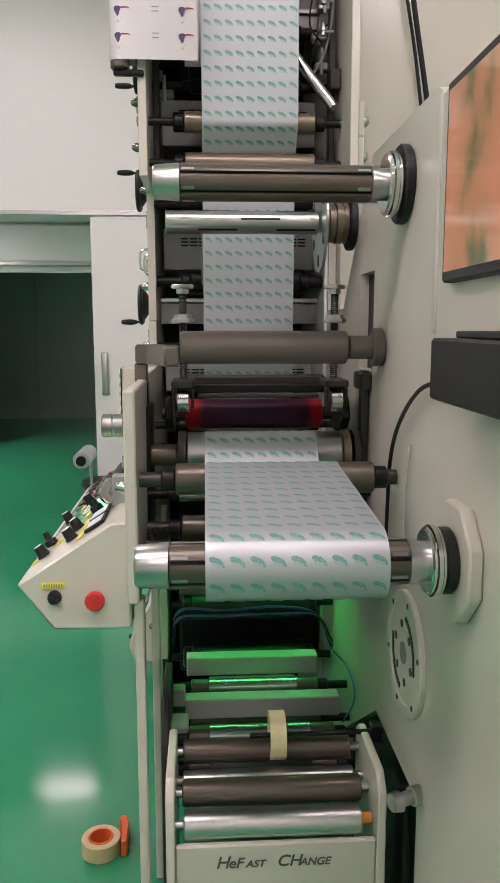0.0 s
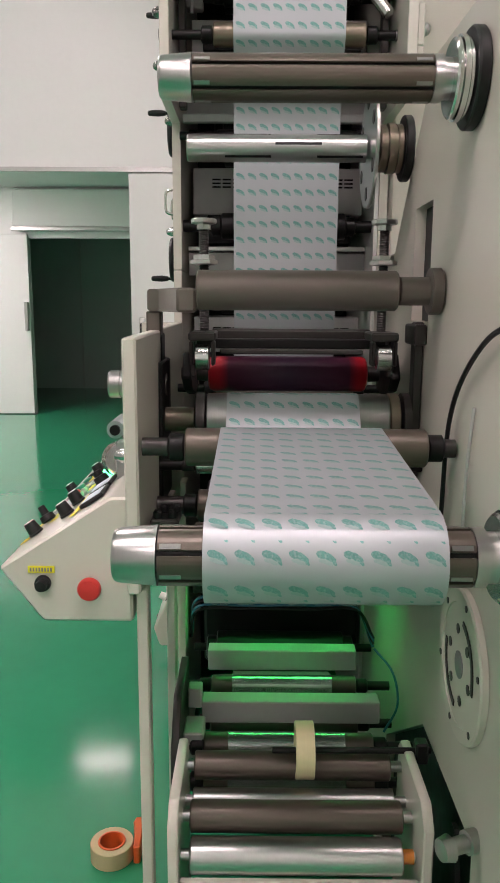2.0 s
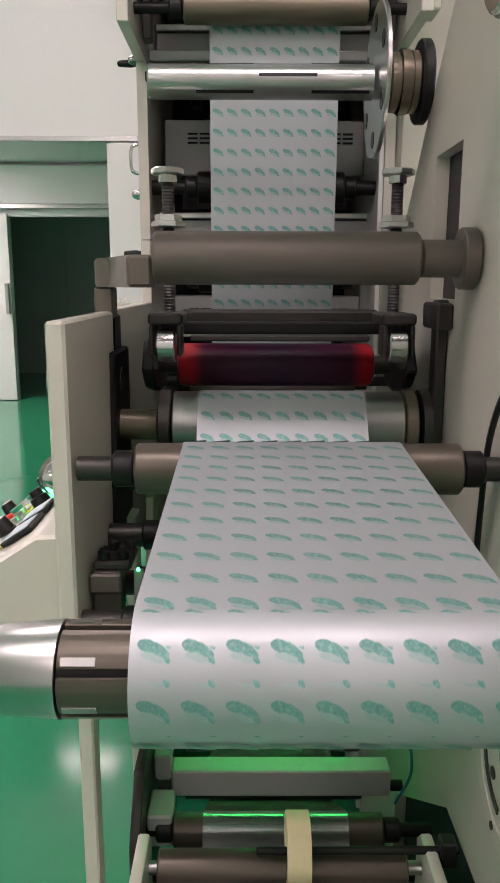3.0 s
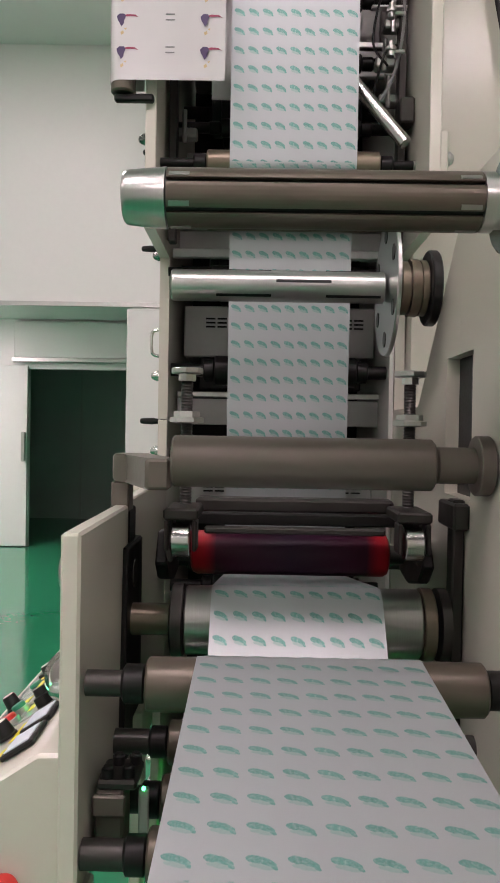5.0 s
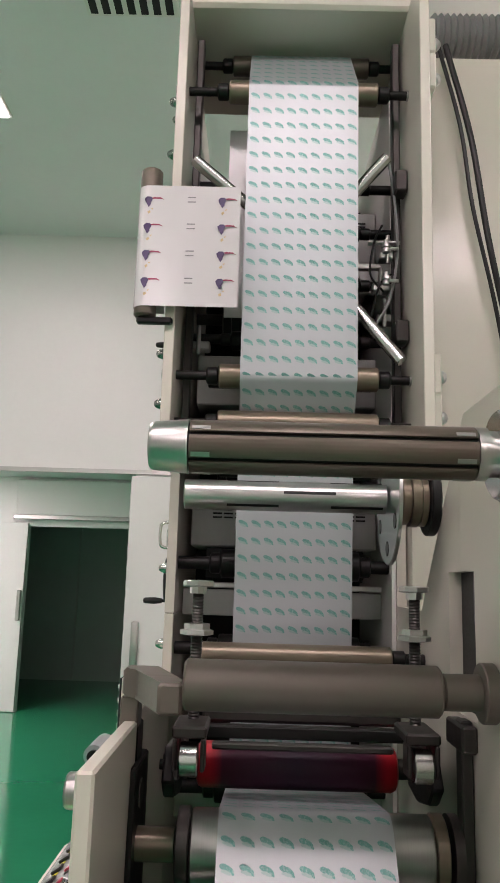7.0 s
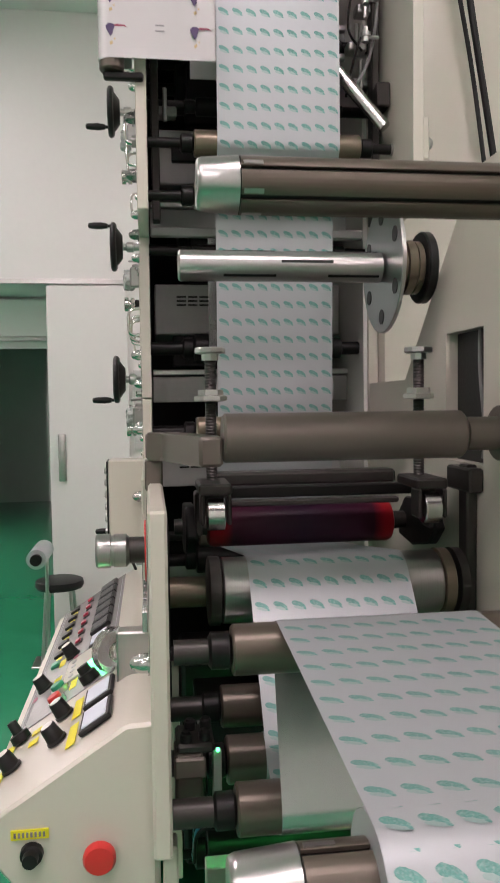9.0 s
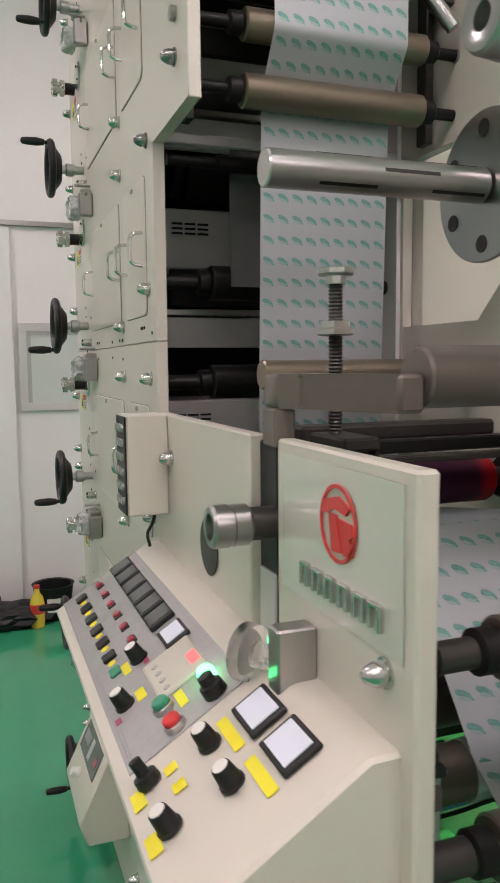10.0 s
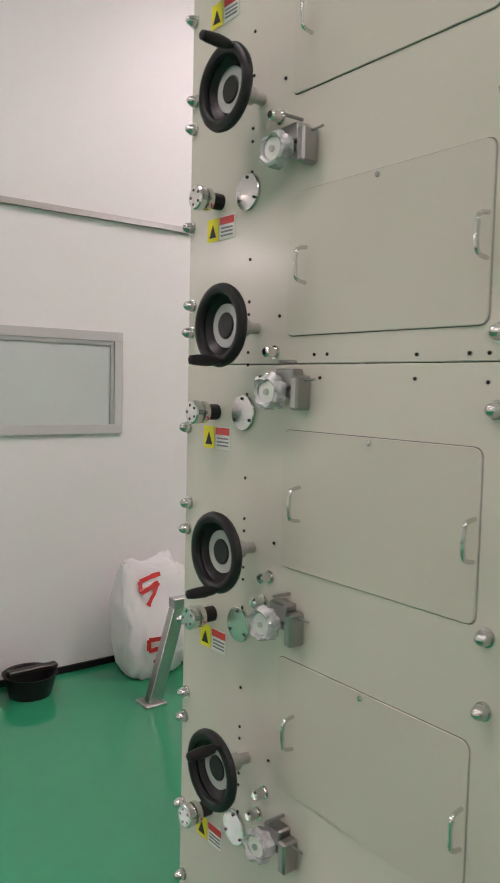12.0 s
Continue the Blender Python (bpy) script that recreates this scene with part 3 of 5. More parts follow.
part("edge_strip", box(B(), (0.418, 1.375, 1.53), (0.4295, 1.40, 1.952), 0.005, 2), CREAM, press, "folded edge of the wing plate")
part("front_skin", box(B(), (0.420, 0.72, 1.44), (0.4295, 1.372, 1.945), 0.003), CREAM_PANEL, press)

# ---- rollers inside the press ----
def film_sheet(x0, x1, y, z0, z1):
    """A hanging sheet of film, a little slack."""
    bm = B()
    cols = []
    for i in range(7):
        x = x0 + (x1 - x0) * i / 6
        cols.append([bm.verts.new((x, y + dy + 0.004 * math.sin(3.1 * k / 8 + i * 0.5), z0 + (z1 - z0) * k / 8)) for dy in (0.0, 0.0006) for k in range(9)])
    for a, b in zip(cols, cols[1:]):
        for o in (0, 9):
            for k in range(8):
                bm.faces.new((a[o + k], b[o + k], b[o + k + 1], a[o + k + 1]))
    return bm


def roller(y, z, r, x0, x1, mat, label, journal=0.012, j0=INN, j1=0.43, jmat=DARK, collar=True, name="roller"):
    """A roller on its shaft: tube, dark end collars and journals."""
    c = 0.003
    ob = part(name, lathe(B(), (x0, y, z), "x", [(0, 0.0), (0, r - c), (c, r), (x1 - x0 - c, r), (x1 - x0, r - c), (x1 - x0, 0.0)], 40), mat, press, label)
    for a, b in ((j0, x0), (x1, j1)):
        if b - a > 0.004:
            bm = B()
            lathe(bm, (a, y, z), "x", [(0, journal), (b - a, journal)], 16)
            part("journal", bm, jmat, ob, "dark steel journal")
            if collar and b - a > 0.05:
                s = (b - 0.032) if b == x0 else a
                bm = B()
                lathe(bm, (s, y, z), "x", [(0, r * 0.55), (0.004, r * 0.72), (0.028, r * 0.72), (0.032, r * 0.55)], 20)
                part("collar", bm, DARK, ob, "black end collar")
    return ob


RX0, RX1 = -0.066, 0.356
R_TOPB = (2.62, 3.17, 0.030)
R_TOPF = (2.452, 2.965, 0.032)
R_1 = (2.452, 2.165, 0.032)
R_2 = (2.462, 2.045, 0.034)
R_3 = (2.50, 1.222, 0.030)
CYL = (1.995, 1.207, 0.061)
R_4 = (1.795, 0.985, 0.038)
R_5 = (1.655, 0.980, 0.037)
IDL = (1.648, 1.210, 0.036)
ROLL = (1.200, 1.157, 0.059)
for (y, z, r), mat in ((R_TOPB, BRONZE), (R_TOPF, BRONZE_LIGHT), (R_1, BRONZE_LIGHT), (R_2, BRONZE_LIGHT), (R_3, BRONZE)):
    roller(y, z, r - 0.001, RX0 + 0.01, RX1 - 0.01, mat, "anodised guide roller")
for y, z, r in (R_4, R_5, (1.885, 1.035, 0.036)):
    roller(y, z, r - 0.001, -0.062, 0.352, BRONZE, "anodised lower roller", 0.020, -0.15, 0.43, IRON)
roller(2.34, 1.492, 0.028, RX0, RX1, BRONZE_LIGHT, "tan anodised guide roller", 0.014, RX0)
roller(1.93, 1.115, 0.020, -0.07, 0.37, STEEL, "thin bright steel roller", 0.012, -0.15, 0.43)
roller(IDL[0], IDL[1], IDL[2] - 0.001, -0.066, 0.372, BRONZE, "anodised idler roller", 0.017, -0.145, 0.425, IRON)
for z in (2.33, 2.50, 2.66, 2.80):
    roller(2.66, z, 0.024, RX0 + 0.03, RX1 - 0.03, DARK, "black guide roller", 0.014)
for y, z, r in ((2.728, 1.702, 0.040), (2.728, 1.472, 0.040), (2.98, 2.02, 0.10), (2.98, 2.50, 0.10), (2.80, 1.10, 0.040)):
    roller(y, z, r, RX0 + 0.02, RX1 - 0.02, DARK, "black ink roller", 0.018)
part("top_bar", box(B(), (-0.16, 2.675, 1.996), (0.425, 2.70, 2.02), 0.003), GREY_SHEET, press)
roller(2.64, 1.95, 0.018, RX0 + 0.01, RX1, DARK, "black guide bar", 0.012)

# die cylinder with bearer rings
cy = part("print_cylinder", lathe(B(), (-0.048, CYL[0], CYL[1]), "x", [(0, 0.0), (0, CYL[2] - 0.004), (0.003, CYL[2] - 0.001), (0.405, CYL[2] - 0.001), (0.408, CYL[2] - 0.004), (0.408, 0.0)], 56), DULL_STEEL, press, "bright steel die cylinder with bearer rings")
for x, m in ((-0.072, IRON), (0.361, BRONZE_LIGHT)):
    part("bearer_ring", lathe(B(), (x, CYL[0], CYL[1]), "x", [(0, 0.03), (0, CYL[2] - 0.001), (0.002, CYL[2] + 0.002), (0.020, CYL[2] + 0.002), (0.0225, CYL[2] - 0.003), (0.0225, 0.03)], 48), m, cy, "steel bearer ring")
part("axle", lathe(B(), (-0.165, CYL[0], CYL[1]), "x", [(0, 0.028), (0.088, 0.028)], 20), BRONZE_LIGHT, cy, "brass-coloured axle sleeve")
part("axle", lathe(B(), (0.391, CYL[0], CYL[1]), "x", [(0, 0.063), (0.016, 0.063), (0.017, 0.022), (0.039, 0.022)], 36), IRON, cy)
part("slide_rail", box(B(), (0.408, 1.955, 0.95), (0.428, 1.995, 1.43), 0.003), IRON, press, "dark upright rail")
part("bearing_housing", prism(B(), [(1.92, 1.02), (2.10, 1.02), (2.10, 1.34), (1.94, 1.34)], "x", -0.164, -0.142, 0.004), DARK, press)

# plate roller above the cylinder
PL = (2.205, 1.293, 0.044)
pr = part("plate_roller", lathe(B(), (-0.057, PL[0], PL[1]), "x", [(0, 0.0), (0, PL[2] - 0.012), (0.004, PL[2] - 0.004), (0.012, PL[2]), (0.386, PL[2]), (0.394, PL[2] - 0.004), (0.398, PL[2] - 0.012), (0.398, 0.0)], 48), RUBBER, press, "dark purple plate roller with red inked edges")
for x0, x1, r0, r1 in ((-0.125, -0.057, 0.016, 0.020), (0.341, 0.412, 0.020, 0.016)):
    part("journal", lathe(B(), (x0, PL[0], PL[1]), "x", [(0, r0), (x1 - x0, r1)], 18), IRON, pr)

# pressure yokes, threaded studs and knobs
def yoke(x, xs):
    bm = B()
    box(bm, (x - 0.030, 1.960, 1.386), (x + 0.030, 2.080, 1.406), 0.004)
    box(bm, (x - 0.028, 1.960, 1.332), (x - 0.020, 2.005, 1.3865), 0.003)
    box(bm, (x + 0.020, 1.960, 1.332), (x + 0.028, 2.005, 1.3865), 0.003)
    box(bm, (x - 0.034, 2.03, 1.30), (x - 0.020, 2.08, 1.3838), 0.004) if x < 0 else box(bm, (x + 0.020, 2.03, 1.30), (x + 0.034, 2.08, 1.3838), 0.004)
    y = part("yoke", bm, IRON, press, "dark steel pressure yoke with a bearing")
    part("bearing", lathe(B(), (x - 0.016, 1.978, 1.350), "x", [(0, 0.010), (0, 0.027), (0.002, 0.029), (0.030, 0.029), (0.032, 0.027), (0.032, 0.010)], 28), STEEL, y, "polished bearing ring")
    bm = B()
    prof = [(0, 0.0)]
    for i in range(44):
        prof += [(i * 0.0055, 0.0095), (i * 0.0055 + 0.0028, 0.0112)]
    lathe(bm, (xs, 2.048, 1.398), "z", prof + [(0.245, 0.009), (0.246, 0.0)], 16)
    part("stud", bm, IRON, y, "dark threaded stud")
    bm = B()
    lathe(bm, (xs, 2.048, 1.642), "z", [(-0.012, 0.016), (0, 0.016), (0.001, 0.027), (0.003, 0.029), (0.010, 0.029), (0.012, 0.027), (0.013, 0.0)], 8)
    part("knob", bm, ALU, y, "cast aluminium star knob")
    bm = B()
    lathe(bm, (xs, 2.048, 1.553), "z", [(0, 0.019), (0.002, 0.031), (0.010, 0.031), (0.012, 0.024), (0.022, 0.024), (0.0225, 0.013)], 6)
    part("lock_nut", bm, ALU, y, "aluminium lock nut")


yoke(-0.057, -0.057)
yoke(0.345, 0.349)
for x in (-0.108, 0.372):
    part("swing_arm", prism(B(), [(2.02, 1.30), (2.06, 1.355), (2.20, 1.345), (2.25, 1.30), (2.24, 1.255), (2.16, 1.245), (2.06, 1.265)], "x", x, x + 0.022, 0.004), DARK, press, "dark cast arm beside the plate roller")
part("cross_beam", box(B(), (-0.022, 2.05, 1.352), (0.31, 2.075, 1.364), 0.003), IRON, press)
part("cross_beam", box(B(), (-0.08, 2.10, 1.362), (0.39, 2.13, 1.385), 0.003), DARK, press)
part("cross_beam", box(B(), (-0.05, 2.19, 1.375), (0.35, 2.24, 1.405), 0.006), IRON, press)

# the heavy grey tube in front of the web, with its cranked bracket
TB = (1.825, 1.494, 0.0395)
tb = part("pressure_tube", lathe(B(), (-0.057, TB[0], TB[1]), "x", [(0, 0.0), (0, TB[2] - 0.004), (0.004, TB[2]), (0.394, TB[2]), (0.398, TB[2] - 0.004), (0.398, 0.0)], 48), GREY_BAR, press, "heavy grey steel tube")
part("collar", lathe(B(), (0.341, TB[0], TB[1]), "x", [(0, 0.023), (0.006, 0.028), (0.062, 0.028), (0.063, 0.044), (0.065, 0.046), (0.084, 0.046), (0.086, 0.044)], 32), GREY_BAR, tb, "stepped end collar")
bm = B()
prism(bm, [(-0.058, 1.80), (-0.058, 1.85), (-0.120, 2.035), (-0.180, 2.035), (-0.180, 1.985), (-0.150, 1.965), (-0.095, 1.80)], "z", 1.450, 1.498, 0.005)
box(bm, (-0.182, 1.985, 1.395), (-0.150, 2.034, 1.4495), 0.003)
part("bracket", bm, GREY_BAR, tb, "cranked grey mounting bracket")

# grey sheet housings seen behind the film
def dryer_box(z0, z1, y=2.92):
    d = part("dryer_box", box(B(), (-0.15, y, z0), (0.415, y + 0.3, z1), 0.004), GREY_SHEET, press, "grey sheet metal dryer housing with louvres")
    for x in (-0.085, 0.285):
        for r in range(3):
            for c in range(3):
                part("louvre", box(B(), (x + c * 0.034, y - 0.004, z1 - 0.040 - r * 0.012), (x + c * 0.034 + 0.028, y - 0.0005, z1 - 0.035 - r * 0.012)), DARK, d)
    return d


for z0, z1 in ((1.757, 1.907), (1.30, 1.42), (2.20, 2.36), (2.66, 2.86)):
    dryer_box(z0, z1)
for z in (1.600, 2.08, 1.05, 2.60):
    part("cross_plate", box(B(), (-0.16, 2.85, z - 0.045), (0.425, 2.87, z + 0.03), 0.002), GREY_SHEET, press, "grey cross plate")
    part("tie_bar", box(B(), (-0.16, 2.84, z + 0.033), (0.425, 2.87, z + 0.05), 0.003), ALU, press)
bm = B()
lathe(bm, (0.29, 2.849, 1.585), (0, -1, 0), [(0, 0.008), (0.02, 0.008), (0.022, 0.014), (0.03, 0.014), (0.031, 0.0)], 14)
part("knob", bm, BLACK, press, "small black knob")
part("slot_frame", box(B(), (-0.10, 2.88, 1.66), (0.37, 2.90, 1.752), 0.003), DARK, press)
part("slot_frame", box(B(), (-0.10, 2.70, 2.20), (0.37, 2.72, 2.26), 0.003), DARK, press)
part("inner_wall", box(B(), (0.418, 2.67, FLOOR + 0.02), (0.429, 3.96, TOP - 0.05)), WHITE_PAINT, press)
# black sheet added as the dark depth of the press; hides the film's feed
part("dark_backdrop", box(B(), (-0.16, 3.30, FLOOR + 0.05), (0.417, 3.31, TOP - 0.16)), DARK, press, "added black sheet for the dark inside of the press")
# solid black block stands in for the shade inside the slot
part("slot_shade", box(B(), (0.4555, 1.90, 1.40), (0.58, 2.14, 1.71)), BLACK, press, "black block for the dark inside of the slot")
part("slot_cable", tube(B(), smooth_line([(0.449, 1.99, 1.684), (0.447, 1.985, 1.60), (0.449, 1.97, 1.50), (0.449, 1.975, 1.44)], 5), 0.004, 8), HOSE, press, "grey cable inside the slot")
part("slot_tray", box(B(), (0.402, 1.93, 1.38), (0.4295, 2.04, 1.425), 0.004), IRON, press)

# turning bars and brackets in the upper column
def turning_bar(p, q):
    part("turning_bar", rod(B(), p, q, 0.016, 24), STEEL, press, "polished diagonal turning bar")


turning_bar((0.275, 2.47, 2.38), (0.402, 2.42, 2.205))
turning_bar((0.27, 2.47, 2.665), (0.372, 2.44, 2.775))
turning_bar((-0.142, 2.44, 2.755), (0.02, 2.47, 2.63))
for x in (-0.155, 0.40):
    part("column_strip", box(B(), (x, 2.52, 2.0), (x + 0.02, 2.56, 3.18), 0.003), IRON, press)
for z in (2.15, 2.05, 2.95, 3.05):
    part("side_block", box(B(), (0.456, 2.32, z - 0.05), (0.476, 2.40, z + 0.05), 0.004), CREAM, press)
    lathe_n = B()
    lathe(lathe_n, (0.477, 2.36, z), "x", [(0, 0.016), (0.01, 0.016), (0.018, 0.010), (0.021, 0.0)], 12)
    part("acorn_nut", lathe_n, BRUSHED, press)
for i, (x, y, z) in enumerate(((0.37, 2.58, 2.46), (0.385, 2.55, 2.54), (0.38, 2.58, 2.37), (-0.12, 2.58, 2.28))):
    bm = B()
    box(bm, (x - 0.02, y - 0.02, z - 0.012), (x + 0.03, y + 0.02, z + 0.012), 0.004)
    rod(bm, (x, y - 0.03, z - 0.03), (x, y - 0.03, z + 0.05), 0.006, 10)
    part("adjuster", bm, BRUSHED, press, "small steel adjuster")

for pts, r in (([(0.385, 2.50, 2.80), (0.40, 2.49, 2.66), (0.405, 2.49, 2.52), (0.385, 2.49, 2.40), (0.35, 2.50, 2.33)], 0.004),
               ([(0.37, 2.52, 2.62), (0.345, 2.50, 2.56), (0.335, 2.50, 2.47), (0.37, 2.50, 2.42)], 0.003),
               ([(0.39, 2.50, 2.47), (0.36, 2.48, 2.44), (0.34, 2.49, 2.37), (0.33, 2.51, 2.31)], 0.003)):
    part("air_tube", tube(B(), smooth_line(pts, 6), r, 8), HOSE if r > 0.0035 else DARK, press, "thin air tube")
part("valve_bracket", box(B(), (0.33, 2.50, 2.560), (0.415, 2.52, 2.566), 0.001), GREY_SHEET, press, "thin grey bracket")
for z in (2.43, 2.52):
    vbm = B()
    lathe(vbm, (0.372, 2.475, z), "z", [(0, 0.009), (0.012, 0.009), (0.013, 0.013), (0.022, 0.013), (0.024, 0.006), (0.036, 0.006)], 10)
    rod(vbm, (0.372, 2.475, z + 0.012), (0.405, 2.475, z + 0.012), 0.005, 8)
    part("valve", vbm, ALU, press, "small bright air valve")
for z in (2.30, 2.72):
    part("end_block", box(B(), (0.395, 2.455, z - 0.03), (0.428, 2.51, z + 0.03), 0.004), IRON, press, "dark bearing block")
for x in (0.425, OUT - 0.0105):
    for z in (R_TOPF[1], R_1[1]):
        part("journal_cap", lathe(B(), (x, 2.452, z), "x", [(0, 0.014), (0.010, 0.014)], 14), DULL_STEEL, press)

# expansion shafts on the wing plate
def flange_set(parent, x0, x1, y, z, r, big, mat=STEEL):
    """Two turned rings from x0 to x1, with a black disc behind them."""
    w = x1 - x0
    bm = B()
    lathe(bm, (x0, y, z), "x", [(0, 0.028), (0, r - 0.008), (0.003, r - 0.004), (0.30 * w, r - 0.004), (0.31 * w, r - 0.011), (0.37 * w, r - 0.011), (0.38 * w, r), (0.68 * w, r), (0.69 * w, r - 0.006), (0.75 * w, r - 0.006), (0.76 * w, r - 0.002), (w - 0.002, r - 0.002), (w, r - 0.005)], 48)
    part("flange", bm, mat, parent, "stepped machined flange")
    bm = B()
    lathe(bm, (x1 + 0.001, y, z), "x", [(0, 0.03), (0, big - 0.003), (0.003, big), (0.017, big), (0.020, big - 0.003), (0.020, 0.03)], 48)
    part("rubber_disc", bm, BLACK, parent, "black disc")


def ribbed_shaft(name, y, z, x0, x1, label):
    s = thing(name, label, "expansion shaft", "expansion shafts")
    bm = B()
    lathe(bm, (x0, y, z), "x", [(0.02, 0.0), (0.02, 0.012), (0.001, 0.0135), (0.0, 0.015), (0.0, 0.031), (0.002, 0.033), (0.006, 0.0345), (0.055, 0.0385), (0.056, 0.0)], 40)
    part("nose", bm, BRUSHED, s, "tapered bright steel nose")
    part("core", lathe(B(), (x0 + 0.056, y, z), "x", [(0, 0.033), (x1 - x0 - 0.056, 0.033)], 40), DARK, s)
    for k in range(6):
        a = radians(60 * k + 8)
        bm = B()
        n = 7
        pts = []
        for i in range(n):
            b = a + radians(-25 + 50 * i / (n - 1))
            pts.append((y + 0.038 * math.cos(b), z + 0.038 * math.sin(b)))
        for i in reversed(range(n)):
            b = a + radians(-25 + 50 * i / (n - 1))
            pts.append((y + 0.0335 * math.cos(b), z + 0.0335 * math.sin(b)))
        prism(bm, pts, "x", x0 + 0.057, x1, 0.0006)
        lf = part("leaf", bm, BRONZE, s, "brown anodised expanding leaf")
        for x in (x0 + 0.060, x1 - 0.030):
            bm = B()
            ca, sa = math.cos(a + 0.30), math.sin(a + 0.30)
            q = Vector((0, ca, sa))
            w = Vector((0, -sa, ca)) * 0.0032
            c = Vector((x, y, z)) + q * 0.0368
            lo = [c - w, c + w, c + w + Vector((0.026, 0, 0)), c - w + Vector((0.026, 0, 0))]
            vs = [bm.verts.new(p + q * h) for h in (0.0, 0.0022) for p in lo]
            for f in ((0, 1, 2, 3), (4, 5, 6, 7), (0, 1, 5, 4), (1, 2, 6, 5), (2, 3, 7, 6), (3, 0, 4, 7)):
                bm.faces.new([vs[i] for i in f])
            part("clip", bm, DULL_STEEL, lf, "small steel retaining clip")
    part("sleeve", lathe(B(), (x1 + 0.001, y, z), "x", [(0, 0.038), (0.016, 0.038), (0.017, 0.033), (0.03, 0.033)], 40), BRUSHED, s)
    return s


s = ribbed_shaft("expansion_shaft", 1.645, 1.840, -0.104, 0.350, "brown ribbed expansion shaft, empty, with a steel nose")
flange_set(s, 0.381, 0.4085, 1.645, 1.840, 0.067, 0.081, POLISHED)
s = ribbed_shaft("rewind_shaft", ROLL[0], ROLL[1], -0.116, 0.330, "brown ribbed rewind shaft carrying printed film")
flange_set(s, 0.361, 0.384, ROLL[0], ROLL[1], 0.060, 0.056, POLISHED)
bm = B()
c8 = [(ROLL[0] + 0.098 * math.cos(radians(22.5 + 45 * k)), ROLL[1] + 0.105 * math.sin(radians(22.5 + 45 * k))) for k in range(8)]
prism(bm, c8, "x", 0.4055, 0.4295, 0.004)
part("mounting_plate", bm, CREAM, s, "cream octagonal mounting plate")

m = thing("slotted_shaft", "smooth steel shaft with long slots on a round plate", "expansion shaft", "expansion shafts")
MY, MZ = 2.215, 1.836
part("tube", lathe(B(), (-0.107, MY, MZ), "x", [(0, 0.018), (0, 0.029), (0.003, 0.032), (0.40, 0.032), (0.43, 0.032)], 48), BRUSHED, m)
part("bore", lathe(B(), (-0.1065, MY, MZ), "x", [(0, 0.0), (0, 0.0175), (0.01, 0.0175), (0.01, 0.0)], 24), IRON, m)
for a, x0 in ((160, 0.105), (215, -0.015), (215, 0.205), (100, -0.015), (100, 0.205), (40, 0.105)):
    bm = B()
    ang = radians(a + 10)
    pts = [(MY + rr * math.cos(ang + d), MZ + rr * math.sin(ang + d)) for rr, d in ((0.0325, -0.10), (0.0325, 0.10), (0.030, 0.10), (0.030, -0.10))]
    prism(bm, pts, "x", x0, x0 + 0.11)
    part("slot", bm, BLACK, m, "dark expanding slot")
pl = part("round_plate", lathe(B(), (0.328, MY, MZ), "x", [(0, 0.033), (0, 0.137), (0.002, 0.139), (0.008, 0.139), (0.008, 0.033)], 64), BRUSHED, m, "round steel plate with holes")
for k in range(6):
    a = radians(30 + 60 * k)
    part("hole", lathe(B(), (0.3265, MY + 0.105 * math.cos(a), MZ + 0.105 * math.sin(a)), "x", [(0, 0.0), (0, 0.016), (0.011, 0.016), (0.011, 0.0)], 16), IRON, pl)
flange_set(m, 0.352, 0.408, MY, MZ, 0.058, 0.076, BRONZE_LIGHT)
part("stem", lathe(B(), (0.337, MY, MZ), "x", [(0, 0.036), (0.015, 0.036)], 24), BRONZE_LIGHT, m)

fi = thing("inner_film", "plain grey film hanging between the ink rollers", "film web")
part("film", film_sheet(-0.008, 0.285, 2.682, 1.69, 1.995), GREY_FOIL, fi)

# ---- the printed film ----
def tangent(a, b, sa, sb):
    """Points where the film leaves roller a and reaches roller b; s: +1 turns anticlockwise in the (y, z) plane, -1 clockwise."""
    d = Vector((b[0] - a[0], b[1] - a[1]))
    n = d.length
    u = d / n
    w = Vector((-u.y, u.x))
    h = (sa * a[2] - sb * b[2]) / n
    k = math.sqrt(max(0.0, 1 - h * h))
    # unit normal from the roller's centre to the film
    nv = u * h - w * k
    return Vector(a[:2]) + nv * (sa * a[2]), Vector(b[:2]) + nv * (sb * b[2])


def film_path(stops, end_turn=0.0):
    """A dense line of (y, z) along rollers (y, z, r, s)."""
    pts = [Vector(stops[0][:2])]
    legs = [tangent(a, b, a[3], b[3]) for a, b in zip(stops, stops[1:])]
    for i, st in enumerate(stops):
        c, r, s = Vector(st[:2]), st[2], st[3]
        arrive = legs[i - 1][1] if i else None
        leave = legs[i][0] if i < len(legs) else None
        if arrive is None:
            pts = [leave]
            continue
        a0 = math.atan2(arrive.y - c.y, arrive.x - c.x)
        if leave is None:
            sweep = end_turn * s
        else:
            a1 = math.atan2(leave.y - c.y, leave.x - c.x)
            sweep = (a1 - a0) * s % (2 * math.pi) * s
        n = max(2, int(abs(sweep) / radians(9)))
        for k in range(n + 1):
            a = a0 + sweep * k / n
            pts.append(c + r * Vector((math.cos(a), math.sin(a))))
    return pts


